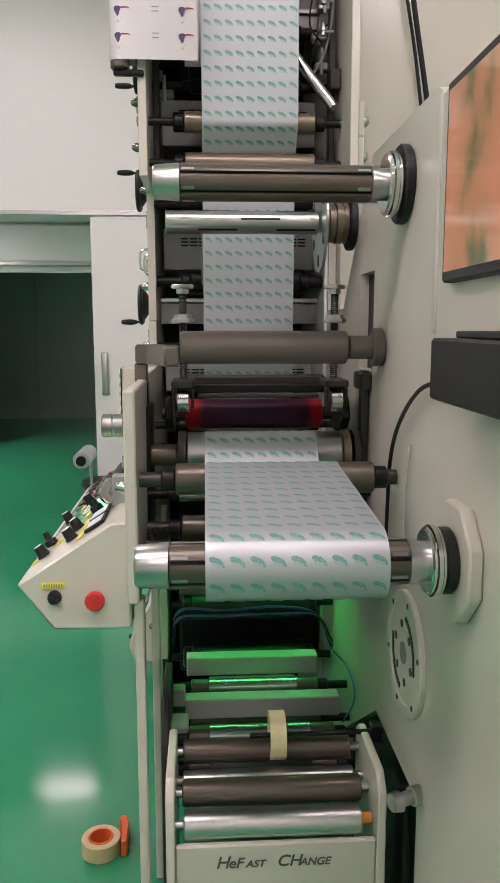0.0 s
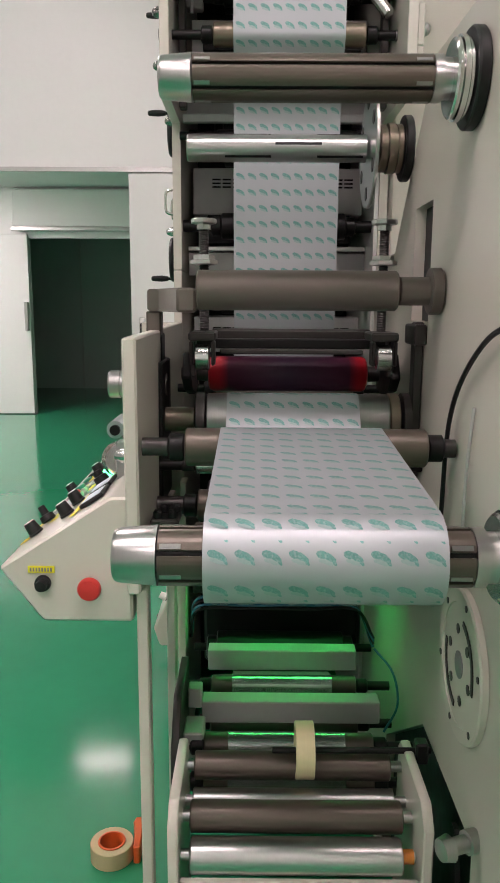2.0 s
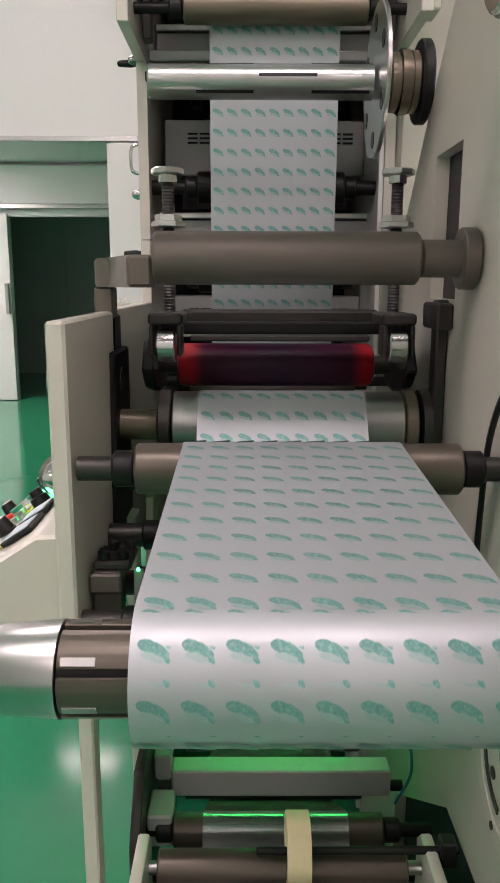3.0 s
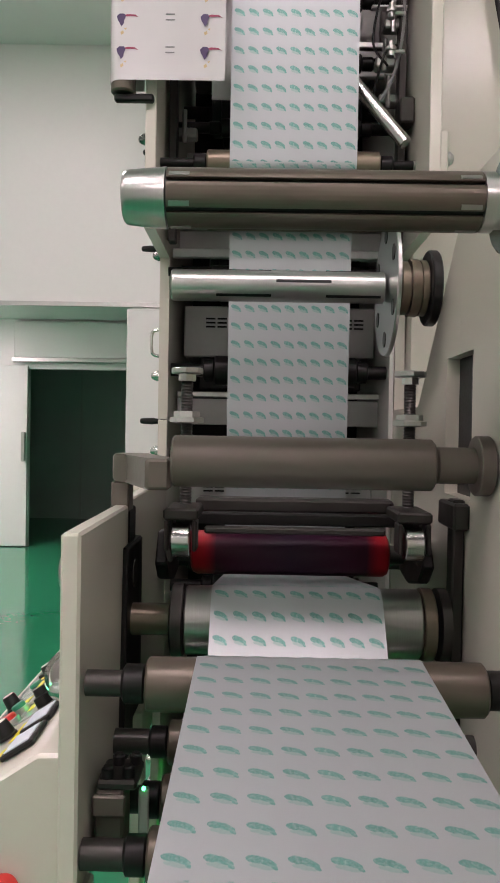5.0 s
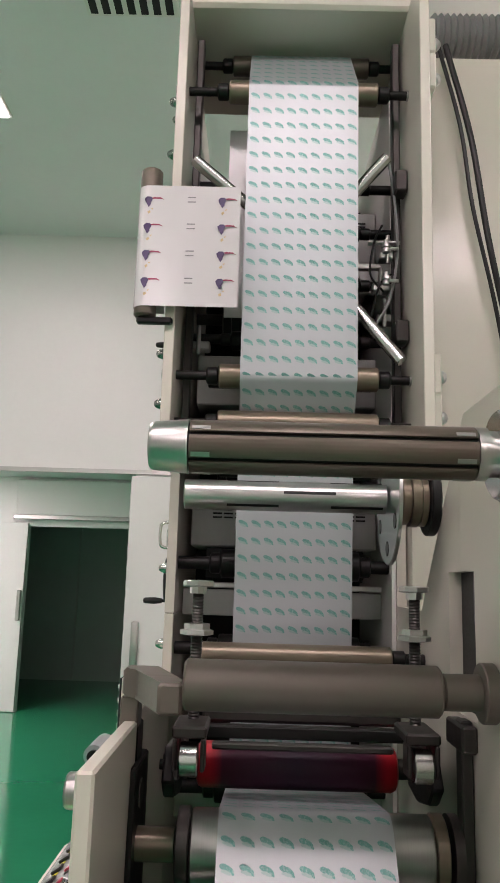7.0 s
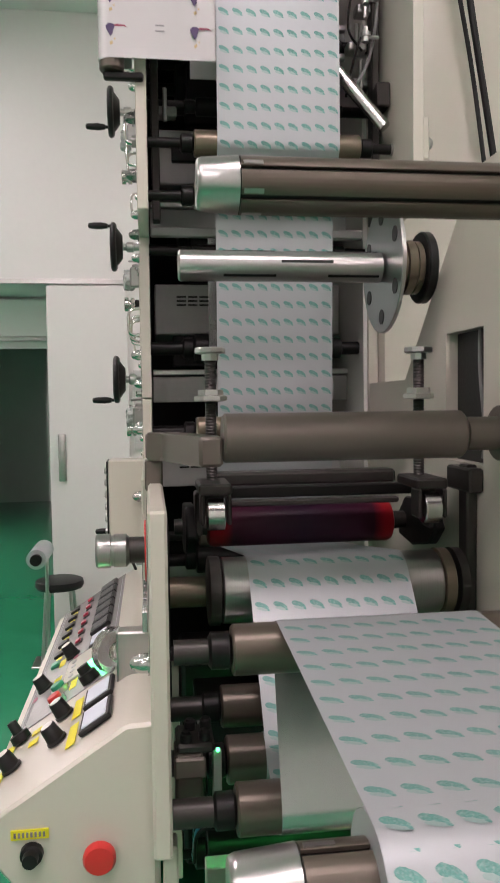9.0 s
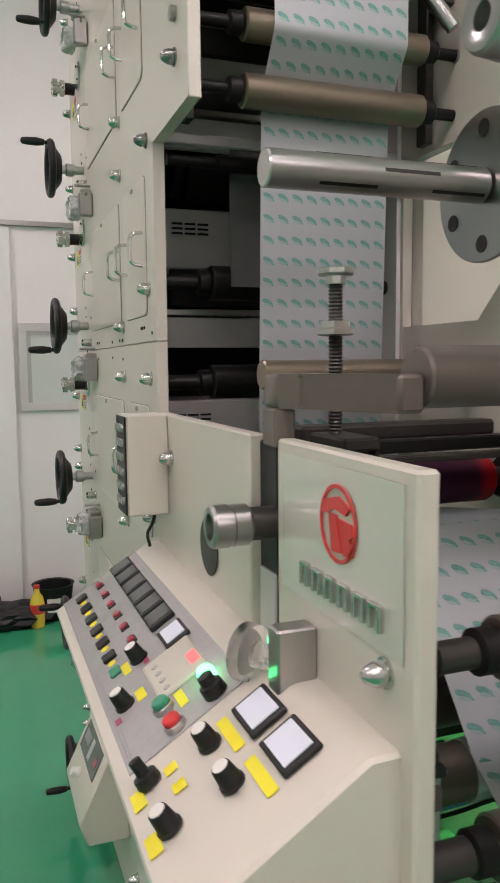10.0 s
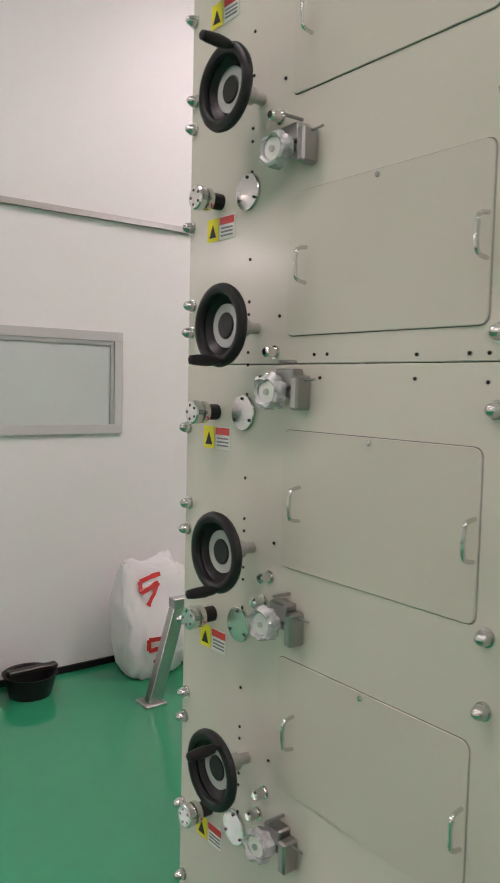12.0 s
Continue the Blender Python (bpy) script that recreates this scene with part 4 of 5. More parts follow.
def film_strip(pts, x0, x1, thick=0.0006, lift=0.0):
    bm = B()
    rows = []
    for i, p in enumerate(pts):
        d = (pts[min(i + 1, len(pts) - 1)] - pts[max(i - 1, 0)]).normalized()
        nrm = Vector((-d.y, d.x)) * thick / 2
        up = Vector((d.y, -d.x)) * lift
        rows.append([bm.verts.new((x, *(p + up + nrm * s))) for x, s in ((x0, 1), (x1, 1), (x1, -1), (x0, -1))])
    for a, b in zip(rows, rows[1:]):
        for k in range(4):
            bm.faces.new((a[k], a[(k + 1) % 4], b[(k + 1) % 4], b[k]))
    bm.faces.new(rows[0])
    bm.faces.new(list(reversed(rows[-1])))
    return bm


STOPS = [(3.50, 0.55, 0.03, 1), (3.50, 3.14, 0.03, 1), (*R_TOPB, 1), (*R_TOPF, 1), (*R_1, 1), (*R_2, -1), (*R_3, -1), (*CYL, 1), (*R_4, 1), (*R_5, -1), (*IDL, 1), (*ROLL, 1)]
PATH_YZ = film_path(STOPS, 2 * math.pi)
film = thing("printed_film", "white film printed with rows of small teal marks", "film web")
part("film", film_strip(PATH_YZ, WX0, WX1, 0.0003, 0.0002), FILM, film)
part("film_back", film_strip(PATH_YZ, WX0, WX1, 0.0003, -0.0002), GREY_FOIL, film, "silver back of the film")
part("wound_roll", lathe(B(), (WX0, ROLL[0], ROLL[1]), "x", [(0, 0.0385), (0, ROLL[2] - 0.0008), (WX1 - WX0, ROLL[2] - 0.0008), (WX1 - WX0, 0.0385)], 64), FILM, film, "layers of wound film")

PITCH, SPEED = 0.043, 0.194
COLS = [0.0175 + 0.0323 * i for i in range(9)]


def mark(bm, x, h):
    """One leaf-like mark of a slanted body, a short tail and a dot, thin on the film."""
    def blob(cx, cy, a, b, turn, up, slot):
        cx, cy, a, b = (1.1 * q for q in (cx, cy, a, b))
        vs = []
        for k in range(12):
            t = 2 * math.pi * k / 12
            u, v = a * math.cos(t), b * math.sin(t) * (1 + 0.10 * math.cos(3 * t) + 0.06 * math.sin(5 * t + x * 90))
            vs.append(bm.verts.new((x + cx + u * math.cos(turn) - v * math.sin(turn), cy + u * math.sin(turn) + v * math.cos(turn), h + up)))
        bm.faces.new(vs).material_index = slot
    blob(0.0018, -0.0030, 0.0088, 0.0048, -0.45, 0.0, 1)
    blob(-0.0034, 0.0030, 0.0076, 0.0042, -0.25, 0.00012, 0)
    blob(0.0036, 0.0004, 0.0084, 0.0036, -0.55, 0.00024, 0)
    blob(0.0094, -0.0060, 0.0032, 0.0019, -0.95, 0.00036, 0)
    blob(-0.0050, -0.0036, 0.0034, 0.0018, -0.5, 0.00012, 1)


bm = B()
for c in COLS:
    mark(bm, WX0 + c, 0.0)
row_mesh = bpy.data.meshes.new("teal_print")
bm.to_mesh(row_mesh)
bm.free()
row_mesh.materials.append(PRINT)
row_mesh.materials.append(PRINT_PALE)

# lengths along the film
LEN = [0.0]
for a, b in zip(PATH_YZ, PATH_YZ[1:]):
    LEN.append(LEN[-1] + (b - a).length)
TOTAL = LEN[-1]


def film_pose(s):
    """Pose of a printed row at the length s: its y axis against the run, its z axis out of the film. Past the end it is wound in."""
    inside = 0.0
    if s > TOTAL - 0.001:
        turn = 2 * math.pi * ROLL[2]
        over = s - (TOTAL - 0.001)
        inside = min(0.0010 + 0.002 * over, 0.012)
        s = TOTAL - 0.001 - turn + (over % turn)
    i = int(np.searchsorted(LEN, s)) - 1
    i = min(max(i, 0), len(PATH_YZ) - 2)
    f = (s - LEN[i]) / max(LEN[i + 1] - LEN[i], 1e-9)
    p = PATH_YZ[i].lerp(PATH_YZ[i + 1], f)
    d = (PATH_YZ[i + 1] - PATH_YZ[i]).normalized()
    out = Vector((d.y, -d.x))
    p = p + out * (0.0007 - inside)
    m = Matrix(((1, 0, 0, 0), (0, -d.x, out.x, p.x), (0, -d.y, out.y, p.y), (0, 0, 0, 1)))
    return m


ROWS_ON_FILM = []
count = int(TOTAL / PITCH)
for k in range(count):
    ob = new("teal_print", row_mesh)
    ob.parent = film
    tagged(ob, kind="stuff")
    ROWS_ON_FILM.append((ob, k * PITCH + 0.012))

# ---- label film over the turning bar at the top ----
sl = thing("label_film", "glossy white label film with small dark red figures", "film web")
lx0, lx1, lz0, lz1, ly = -0.268, -0.012, 2.305, 2.620, 2.335
br = 0.029
prof = [(lx1, ly)] + [(lx0 + br + br * math.cos(radians(a)), ly + br + br * math.sin(radians(a))) for a in range(-90, -271, -15)] + [(OUT - 0.006, ly + 2 * br)]
inner = [(x + (0.0008 if x < lx0 + br * 0.6 else 0), y + 0.0008 if y < ly + br else y - 0.0008) for x, y in reversed(prof)]
part("film", prism(B(), prof + inner, "z", lz0, lz1), SLEEVE, sl)
part("bar", lathe(B(), (lx0 + br, ly + br, lz0 - 0.02), "z", [(0, 0.0), (0, 0.024), (0.004, 0.0275), (0.384, 0.0275), (0.388, 0.024), (0.388, 0.0)], 36), BRONZE, sl, "steel turning bar")
part("mount", box(B(), (lx0 + 0.01, ly + 0.018, lz0 - 0.038), (OUT + 0.02, 2.372, lz0 - 0.021), 0.004), DARK, sl)
for r in range(4):
    for c, x in enumerate((lx0 + 0.022, lx0 + 0.205)):
        z = lz0 + 0.055 + r * 0.071
        y = ly - 0.0022 if c else ly - 0.0005
        bm = B()
        prism(bm, [(x + 0.008, z + 0.012), (x + 0.020, z + 0.0155), (x + 0.036, z + 0.0145), (x + 0.044, z + 0.009), (x + 0.034, z + 0.011), (x + 0.018, z + 0.0105)], "y", y - 0.0004, y)
        part("red_stroke", bm, INK_RED, sl)
        bm = B()
        prism(bm, [(x + 0.002, z + 0.006), (x + 0.008, z + 0.014), (x + 0.015, z + 0.008), (x + 0.011, z - 0.001), (x + 0.004, z - 0.006), (x + 0.006, z + 0.002)], "y", y - 0.0008, y - 0.0004)
        part("violet_stroke", bm, INK_VIOLET, sl)
        bm = B()
        prism(bm, [(x + 0.012, z - 0.016), (x + 0.018, z - 0.014), (x + 0.016, z - 0.019)], "y", y - 0.0008, y - 0.0004)
        prism(bm, [(x + 0.004, z - 0.024), (x + 0.010, z - 0.020), (x + 0.012, z - 0.026), (x + 0.006, z - 0.030)], "y", y - 0.0008, y - 0.0004)
        part("dot", bm, TAPE, sl)
        bm = B()
        prism(bm, [(x - 0.004, z + 0.010), (x + 0.002, z + 0.016), (x + 0.012, z + 0.016), (x + 0.016, z + 0.010), (x + 0.010, z + 0.004), (x + 0.012, z - 0.004), (x + 0.006, z - 0.012), (x + 0.002, z - 0.004), (x - 0.002, z + 0.002)], "y", y - 0.0012, y - 0.0009)
        part("violet_stroke", bm, INK_VIOLET, sl)
    bm = B()
    for i in range(2):
        box(bm, (lx0 + 0.125, ly - 0.0012, lz0 + 0.070 - 0.012 * i + r * 0.071), (lx0 + 0.145, ly - 0.0006, lz0 + 0.0725 - 0.012 * i + r * 0.071))
    part("printed_bar", bm, INK_GREY, sl)
bm = B()
box(bm, (-0.055, 2.56, 2.36), (0.05, 2.562, 2.92))
lone("label_web", bm, SLEEVE, "glossy white label film hanging behind the printed film", "film web")

# ---- logo plate of the die station ----
lp = thing("logo_plate", "cream upright plate with a red round emblem under clear film", "machine plate")
LX, LT = -0.177, 0.026
part("plate", box(B(), (LX, 1.628, 0.93), (LX + LT, 1.99, 1.408), 0.004), CREAM, lp)
part("film_cover", box(B(), (LX - 0.0022, 1.650, 1.205), (LX - 0.0012, 1.965, 1.392)), material("glossy_cover_sheet", (0.58, 0.57, 0.50), 0.06, grain=0.02, bump=0.05, coat=0.6), lp, "clear cover film")
bm = B()
ring(bm, (LX - 0.0055, 1.792, 1.325), "x", 0.042, 0.047, 0.002, 40, 0.0003)
part("emblem_ring", bm, RED, lp, "red emblem ring")
part("emblem_bar", prism(B(), [(1.838, 1.332), (1.825, 1.350), (1.79, 1.358), (1.76, 1.348), (1.77, 1.338), (1.80, 1.342), (1.82, 1.334)], "x", LX - 0.0055, LX - 0.0025), RED, lp)
part("emblem_bar", prism(B(), [(1.815, 1.335), (1.795, 1.335), (1.782, 1.292), (1.806, 1.290)], "x", LX - 0.0055, LX - 0.0025), RED, lp)
part("emblem_bar", prism(B(), [(1.788, 1.332), (1.758, 1.330), (1.752, 1.318), (1.762, 1.312), (1.750, 1.304), (1.756, 1.292), (1.776, 1.290)], "x", LX - 0.0055, LX - 0.0025), RED, lp)
for i, w in enumerate((0.022, 0.024, 0.022, 0.022, 0.026, 0.026)):
    y = 1.892 - i * 0.036
    bm = B()
    box(bm, (LX - 0.010, y - w, 1.228), (LX - 0.0025, y - w + 0.005, 1.258), 0.001)
    box(bm, (LX - 0.010, y - 0.005, 1.228), (LX - 0.0025, y, 1.258), 0.001)
    box(bm, (LX - 0.010, y - w + 0.0052, 1.253), (LX - 0.0025, y - 0.0052, 1.258), 0.001)
    part("raised_bar", bm, STEEL, lp, "raised chrome lettering block")
for y, z in ((1.687, 1.185), (1.692, 0.957)):
    shared("acorn_nut", nut0.data, lp, (LX, y, z))
br = thing("bearing_knob", "round steel bearing knob on the die station", "bearing")
part("barrel", lathe(B(), (-0.19, 2.01, 1.285), (-1, 0, 0), [(0.022, 0.024), (0.028, 0.030), (0.050, 0.030), (0.051, 0.028), (0.055, 0.028), (0.056, 0.031), (0.078, 0.031), (0.082, 0.028), (0.082, 0.019), (0.066, 0.018), (0.066, 0.0)], 40), DULL_STEEL, br)
part("neck", lathe(B(), (-0.14, 2.01, 1.285), (-1, 0, 0), [(0, 0.024), (0.073, 0.024)], 28), IRON, br, "dark steel neck")
part("slide", box(B(), (-0.175, 1.995, 0.95), (-0.15, 2.065, 1.40), 0.003), DARK, br)
part("slide_block", box(B(), (-0.178, 1.998, 1.10), (-0.1755, 2.06, 1.21), 0.003), GREY_SHEET, br)
part("hole_disc", lathe(B(), (OUT - 0.003, 2.279, 1.190), "x", [(0, 0.0), (0, 0.052), (0.002, 0.052), (0.002, 0.0)], 36), IRON, press, "round dark opening in the side panel")
gk = thing("gauge_knob", "clear-wrapped round gauge on a steel block", "gauge")
part("block", box(B(), (LX - 0.055, 1.855, 1.085), (LX - 0.001, 1.89, 1.180), 0.003), BRUSHED, gk)
part("dial", lathe(B(), (LX - 0.040, 1.905, 1.125), (-0.55, 0.84, 0), [(0, 0.015), (0.03, 0.018), (0.032, 0.038), (0.05, 0.040), (0.052, 0.0)], 24), GLASS, gk, "wrapped dial")
part("face", lathe(B(), (LX - 0.069, 1.949, 1.125), (-0.55, 0.84, 0), [(0, 0.03), (0.002, 0.03), (0.002, 0.0)], 24), WHITE_PAINT, gk)

# ---- control console ----
con = thing("control_console", "cream sloped control console with meters, switches and knobs", "control panel")
SEC = [(-0.171, 1.112), (-0.212, 1.1105), (-0.425, 0.972), (-0.345, 0.865), (-0.171, 0.865)]
part("body", prism(B(), SEC, "y", 1.655, 2.695, 0.005), CREAM, con)
P0 = Vector((-0.205, 0.0, 1.115))
VD = Vector((-0.200, 0, -0.130)).normalized()
ND = Vector((-0.130, 0, 0.200)).normalized()
con_m = Matrix(((0, VD.x, ND.x, P0.x), (1, VD.y, ND.y, P0.y), (0, VD.z, ND.z, P0.z), (0, 0, 0, 1)))


def on_console(name, bm, mat, label="", parent=None):
    """Build in panel space: x along the console (world y), y down the slope, z out of it."""
    bm.transform(con_m)
    return part(name, bm, mat, parent or con, label)


on_console("laminate", box(B(), (1.935, 0.046, 0.0005), (2.69, 0.240, 0.002)), LAMINATE, "clear-laminated printed face")
for v0, v1, u0, u1 in ((0.052, 0.0535, 1.945, 2.682), (0.2325, 0.234, 1.945, 2.682), (0.0545, 0.2315, 2.6805, 2.682), (0.2275, 0.2283, 1.945, 2.675)):
    on_console("border_line", box(B(), (u0, v0, 0.0022), (u1, v1, 0.0026)), INK_GREY)
for i in range(6):
    u = 2.634 - i * 0.0702
    mt = on_console("meter", box(B(), (u - 0.030, 0.066, 0.002), (u + 0.030, 0.116, 0.012), 0.002), BLACK, "square black temperature meter")
    on_console("window", box(B(), (u - 0.024, 0.071, 0.012), (u + 0.024, 0.111, 0.0135)), METER, parent=mt)
    bt = on_console("button", box(B(), (u - 0.0125, 0.142, 0.002), (u + 0.0125, 0.160, 0.005), 0.001), IRON, "deep red rocker button in a dark bezel")
    on_console("rocker", box(B(), (u - 0.009, 0.144, 0.005), (u + 0.009, 0.158, 0.010), 0.002), DEEP_RED, parent=bt)
    on_console("switch", box(B(), (u - 0.014, 0.185, 0.002), (u + 0.014, 0.211, 0.009), 0.002), BLACK, "black square switch")
    on_console("switch_label", lathe(B(), (u - 0.024, 0.199, 0.002), "z", [(0, 0.008), (0.001, 0.008), (0.001, 0)], 12), YELLOW)


def lit_meter(u, v, w, h):
    mt = on_console("panel_meter", box(B(), (u - w, v - h, 0.002), (u + w, v + h, 0.010), 0.002), BLACK, "panel meter with a pale lit face")
    on_console("window", box(B(), (u - w * 0.80, v - h * 0.76, 0.010), (u + w * 0.80, v + h * 0.76, 0.0115)), LCD, parent=mt)


lit_meter(2.190, 0.088, 0.034, 0.023)
lit_meter(1.850, 0.062, 0.038, 0.027)
lit_meter(1.755, 0.060, 0.038, 0.027)


def knob(u, v, r=0.0145):
    k = on_console("knob", lathe(B(), (u, v, 0.002), "z", [(0, r * 1.12), (0.004, r * 1.12), (0.005, r), (0.026, r * 0.86), (0.028, r * 0.78), (0.028, 0)], 18), BLACK, "black control knob")
    on_console("cap", lathe(B(), (u, v, 0.0302), "z", [(0, r * 0.70), (0.001, r * 0.68), (0.001, 0)], 14), WHITE_PAINT, parent=k)


for u, v in ((2.204, 0.156), (2.100, 0.207), (1.868, 0.133), (1.776, 0.135), (1.790, 0.218)):
    knob(u, v)
for u, v, w, h in ((1.857, 0.106, 0.038, 0.008), (1.753, 0.105, 0.038, 0.008), (2.204, 0.182, 0.020, 0.007), (2.098, 0.180, 0.017, 0.008), (2.008, 0.133, 0.022, 0.007), (1.883, 0.189, 0.009, 0.009),
                   (1.842, 0.189, 0.010, 0.009), (1.874, 0.240, 0.018, 0.009), (1.785, 0.242, 0.018, 0.009)):
    on_console("yellow_label", box(B(), (u - w, v - h, 0.0022), (u + w, v + h, 0.0030)), YELLOW, "yellow label strip")
on_console("square_button", box(B(), (2.204, 0.190, 0.002), (2.230, 0.210, 0.009), 0.002), GREEN_P, "green square button")
on_console("display", box(B(), (2.035, 0.072, 0.002), (2.16, 0.160, 0.006), 0.003), CREAM_PANEL, "grey counter display")
on_console("digits", box(B(), (2.062, 0.078, 0.0062), (2.098, 0.094, 0.0070)), RED_LED, "red glowing digits")
on_console("lamp_button", lathe(B(), (2.003, 0.085, 0.002), "z", [(0, 0.0135), (0.012, 0.0135), (0.018, 0.010), (0.020, 0.0)], 18), GREEN_LED, "lit green button")
for u, v, cap, words in ((2.013, 0.160, GREEN_P, "green push button on a steel collar"), (1.955, 0.158, RED, "red push button on a steel collar")):
    pb = on_console("push_button", lathe(B(), (u, v, 0.012), "z", [(0, 0.0128), (0.006, 0.0128), (0.008, 0.011), (0.008, 0)], 18), cap, words)
    on_console("collar", lathe(B(), (u, v, 0.002), "z", [(0, 0.0160), (0.009, 0.0160), (0.0098, 0.0150)], 20), BRUSHED, parent=pb)
for i in range(4):
    on_console("key", lathe(B(), (2.055 + 0.026 * i, 0.142, 0.006), "z", [(0, 0.006), (0.0015, 0.0055), (0.002, 0)], 12), GREY_SHEET, "small grey membrane key")
on_console("screw", lathe(B(), (1.948, 0.226, 0.002), "z", [(0, 0.004), (0.0015, 0.003), (0.002, 0)], 10), BRUSHED)
for u, v in ((2.182, 0.148), (2.072, 0.226)):
    on_console("red_mark", box(B(), (u - 0.009, v - 0.005, 0.0022), (u + 0.009, v + 0.005, 0.0028)), INK_RED)
sw = B()
box(sw, (1.876, 0.207, 0.002), (1.904, 0.232, 0.008), 0.003)
lathe(sw, (1.890, 0.219, 0.003), (0.2, 0, 1), [(0, 0.017), (0.012, 0.016), (0.014, 0.009), (0.034, 0.008), (0.036, 0)], 14)
on_console("selector", sw, BLACK, "black selector switch")
sw = B()
lathe(sw, (1.958, 0.090, 0.002), (0.1, 0, 1), [(0, 0.018), (0.016, 0.017), (0.018, 0.012), (0.03, 0.011), (0.031, 0)], 14)
on_console("selector", sw, BLACK, "black selector switch")
# front end of the console
part("stop_button", lathe(B(), (-0.250, 1.656, 0.937), (0, -1, 0), [(0, 0.015), (0.012, 0.015), (0.013, 0.022), (0.020, 0.0225), (0.026, 0.019), (0.028, 0.0)], 28), RED, con, "red mushroom stop button")
part("selector_knob", lathe(B(), (-0.341, 1.656, 0.943), (0, -1, 0), [(0, 0.016), (0.010, 0.015), (0.012, 0.011), (0.024, 0.010), (0.025, 0)], 14), BLACK, con, "black rotary knob")
yl = part("yellow_label", box(B(), (-0.368, 1.6515, 0.964), (-0.318, 1.6545, 0.977)), YELLOW, con, "yellow label with small printed words")
for i in range(8):
    part("printed_bar", box(B(), (-0.364 + i * 0.0055, 1.6505, 0.967), (-0.361 + i * 0.0055, 1.6513, 0.974)), INK_GREY, yl)

# ---- keypad box and the small controller on the frame ----
kb = thing("keypad_box", "cream steel box with a black panel of round push buttons", "keypad")
part("box", box(B(), (-0.279, 2.572, 1.195), (-0.1905, 2.668, 1.408), 0.003), CREAM, kb)
part("button_face", box(B(), (-0.2835, 2.573, 1.197), (-0.2795, 2.667, 1.406), 0.001), BLACK, kb, "black front plate")

# ---- quick change unit at the foot of the press ----
qc = thing("lower_rewind_unit", "cream low roller unit with a printed name on its front plate", "roller unit")
part("front_plate", box(B(), (-0.074, 1.508, FLOOR + 0.02), (0.369, 1.524, 0.422), 0.004), CREAM, qc)
for x in (-0.0935, 0.3695):
    part("side_plate", prism(B(), [(1.50, FLOOR), (1.50, 0.535), (1.535, 0.572), (1.735, 0.572), (1.755, 0.55), (1.755, FLOOR)], "x", x, x + 0.019, 0.003), CREAM, qc)


def unit_roller(y, z, r, x0, x1, mat, label):
    ob = part("roller", lathe(B(), (x0, y, z), "x", [(0, 0.0), (0, r - 0.003), (0.003, r), (x1 - x0 - 0.003, r), (x1 - x0, r - 0.003), (x1 - x0, 0.0)], 40), mat, qc, label)
    part("journal", lathe(B(), (x0 - 0.02, y, z), "x", [(0, 0.011), (0.02, 0.011)], 14), BRUSHED, ob)
    part("journal", lathe(B(), (x1, y, z), "x", [(0, 0.011), (0.026, 0.011)], 14), BRUSHED, ob)


unit_roller(1.605, 0.487, 0.030, -0.060, 0.350, BRONZE, "brown anodised roller")
unit_roller(1.548, 0.447, 0.033, -0.056, 0.340, ALU, "bright aluminium roller")
unit_roller(1.665, 0.478, 0.024, -0.060, 0.345, BRUSHED, "dull steel roller")
unit_roller(1.72, 0.520, 0.029, -0.060, 0.345, BRONZE, "brown anodised roller")
part("amber_grip", lathe(B(), (0.341, 1.548, 0.447), "x", [(0, 0.013), (0.022, 0.013)], 14), AMBER, qc, "amber roller end")
part("thin_rod", rod(B(), (0.10, 1.70, 0.568), (0.425, 1.70, 0.570), 0.0065, 12), DARK, qc, "dark rod")
part("rod_clamp", box(B(), (0.392, 1.685, 0.545), (0.418, 1.715, 0.592), 0.004), BLACK, qc, "black rod clamp")
tr = lone("tape_ring", ring(B(), (0.148, 1.715, 0.560), "x", 0.0445, 0.057, 0.038, 40, 0.001), TAPE_YEL, "pale yellow tape roll hanging on a rod", "tape")


def lettering(words, x, y, z, size, mat, parent):
    c = bpy.data.curves.new("lettering", "FONT")
    c.body = words
    c.size = size
    c.extrude = 0.0004
    c.offset = 0.0006
    c.shear = 0.25
    c.materials.append(mat)
    ob = new("lettering", c)
    ob.parent = parent
    ob.matrix_basis = pose(x, y, z, 90, 0, 0)
    return ob


for words, x, size in (("H", 0.014, 0.040), ("eF", 0.041, 0.034), ("AST", 0.080, 0.024), ("CH", 0.148, 0.038), ("ANGE", 0.199, 0.025)):
    lettering(words, x, 1.5070, 0.368, size, GREY_BAR, qc)

# lower part of the press behind the unit
for y, z0, z1, x0, x1 in ((1.955, 0.475, 0.530, -0.062, 0.365), (2.27, 0.45, 0.51, -0.066, 0.350)):
    part("cross_bar", box(B(), (x0, y, z0), (x1, y + 0.05, z1), 0.003), GREY_SHEET, press, "grey square cross bar")
for y, z, r, m in ((1.87, 0.47, 0.030, BRONZE), (1.84, 0.40, 0.03, BRONZE), (2.17, 0.46, 0.026, BRONZE), (2.12, 0.38, 0.028, BRONZE), (2.45, 0.62, 0.05, DARK), (2.48, 0.42, 0.05, DARK)):
    roller(y, z, r, -0.050, 0.335, m, "lower guide roller", 0.012, -0.12, 0.425)
lf = thing("lower_film", "plain silver film over the lower rollers", "film web")
part("film", film_strip(film_path([(2.48, 0.42, 0.051, -1), (2.17, 0.46, 0.0268, 1), (2.12, 0.38, 0.0288, -1), (1.87, 0.47, 0.0308, 1), (1.84, 0.40, 0.0308, 1)], 1.2), 0.005, 0.27), GREY_FOIL, lf)
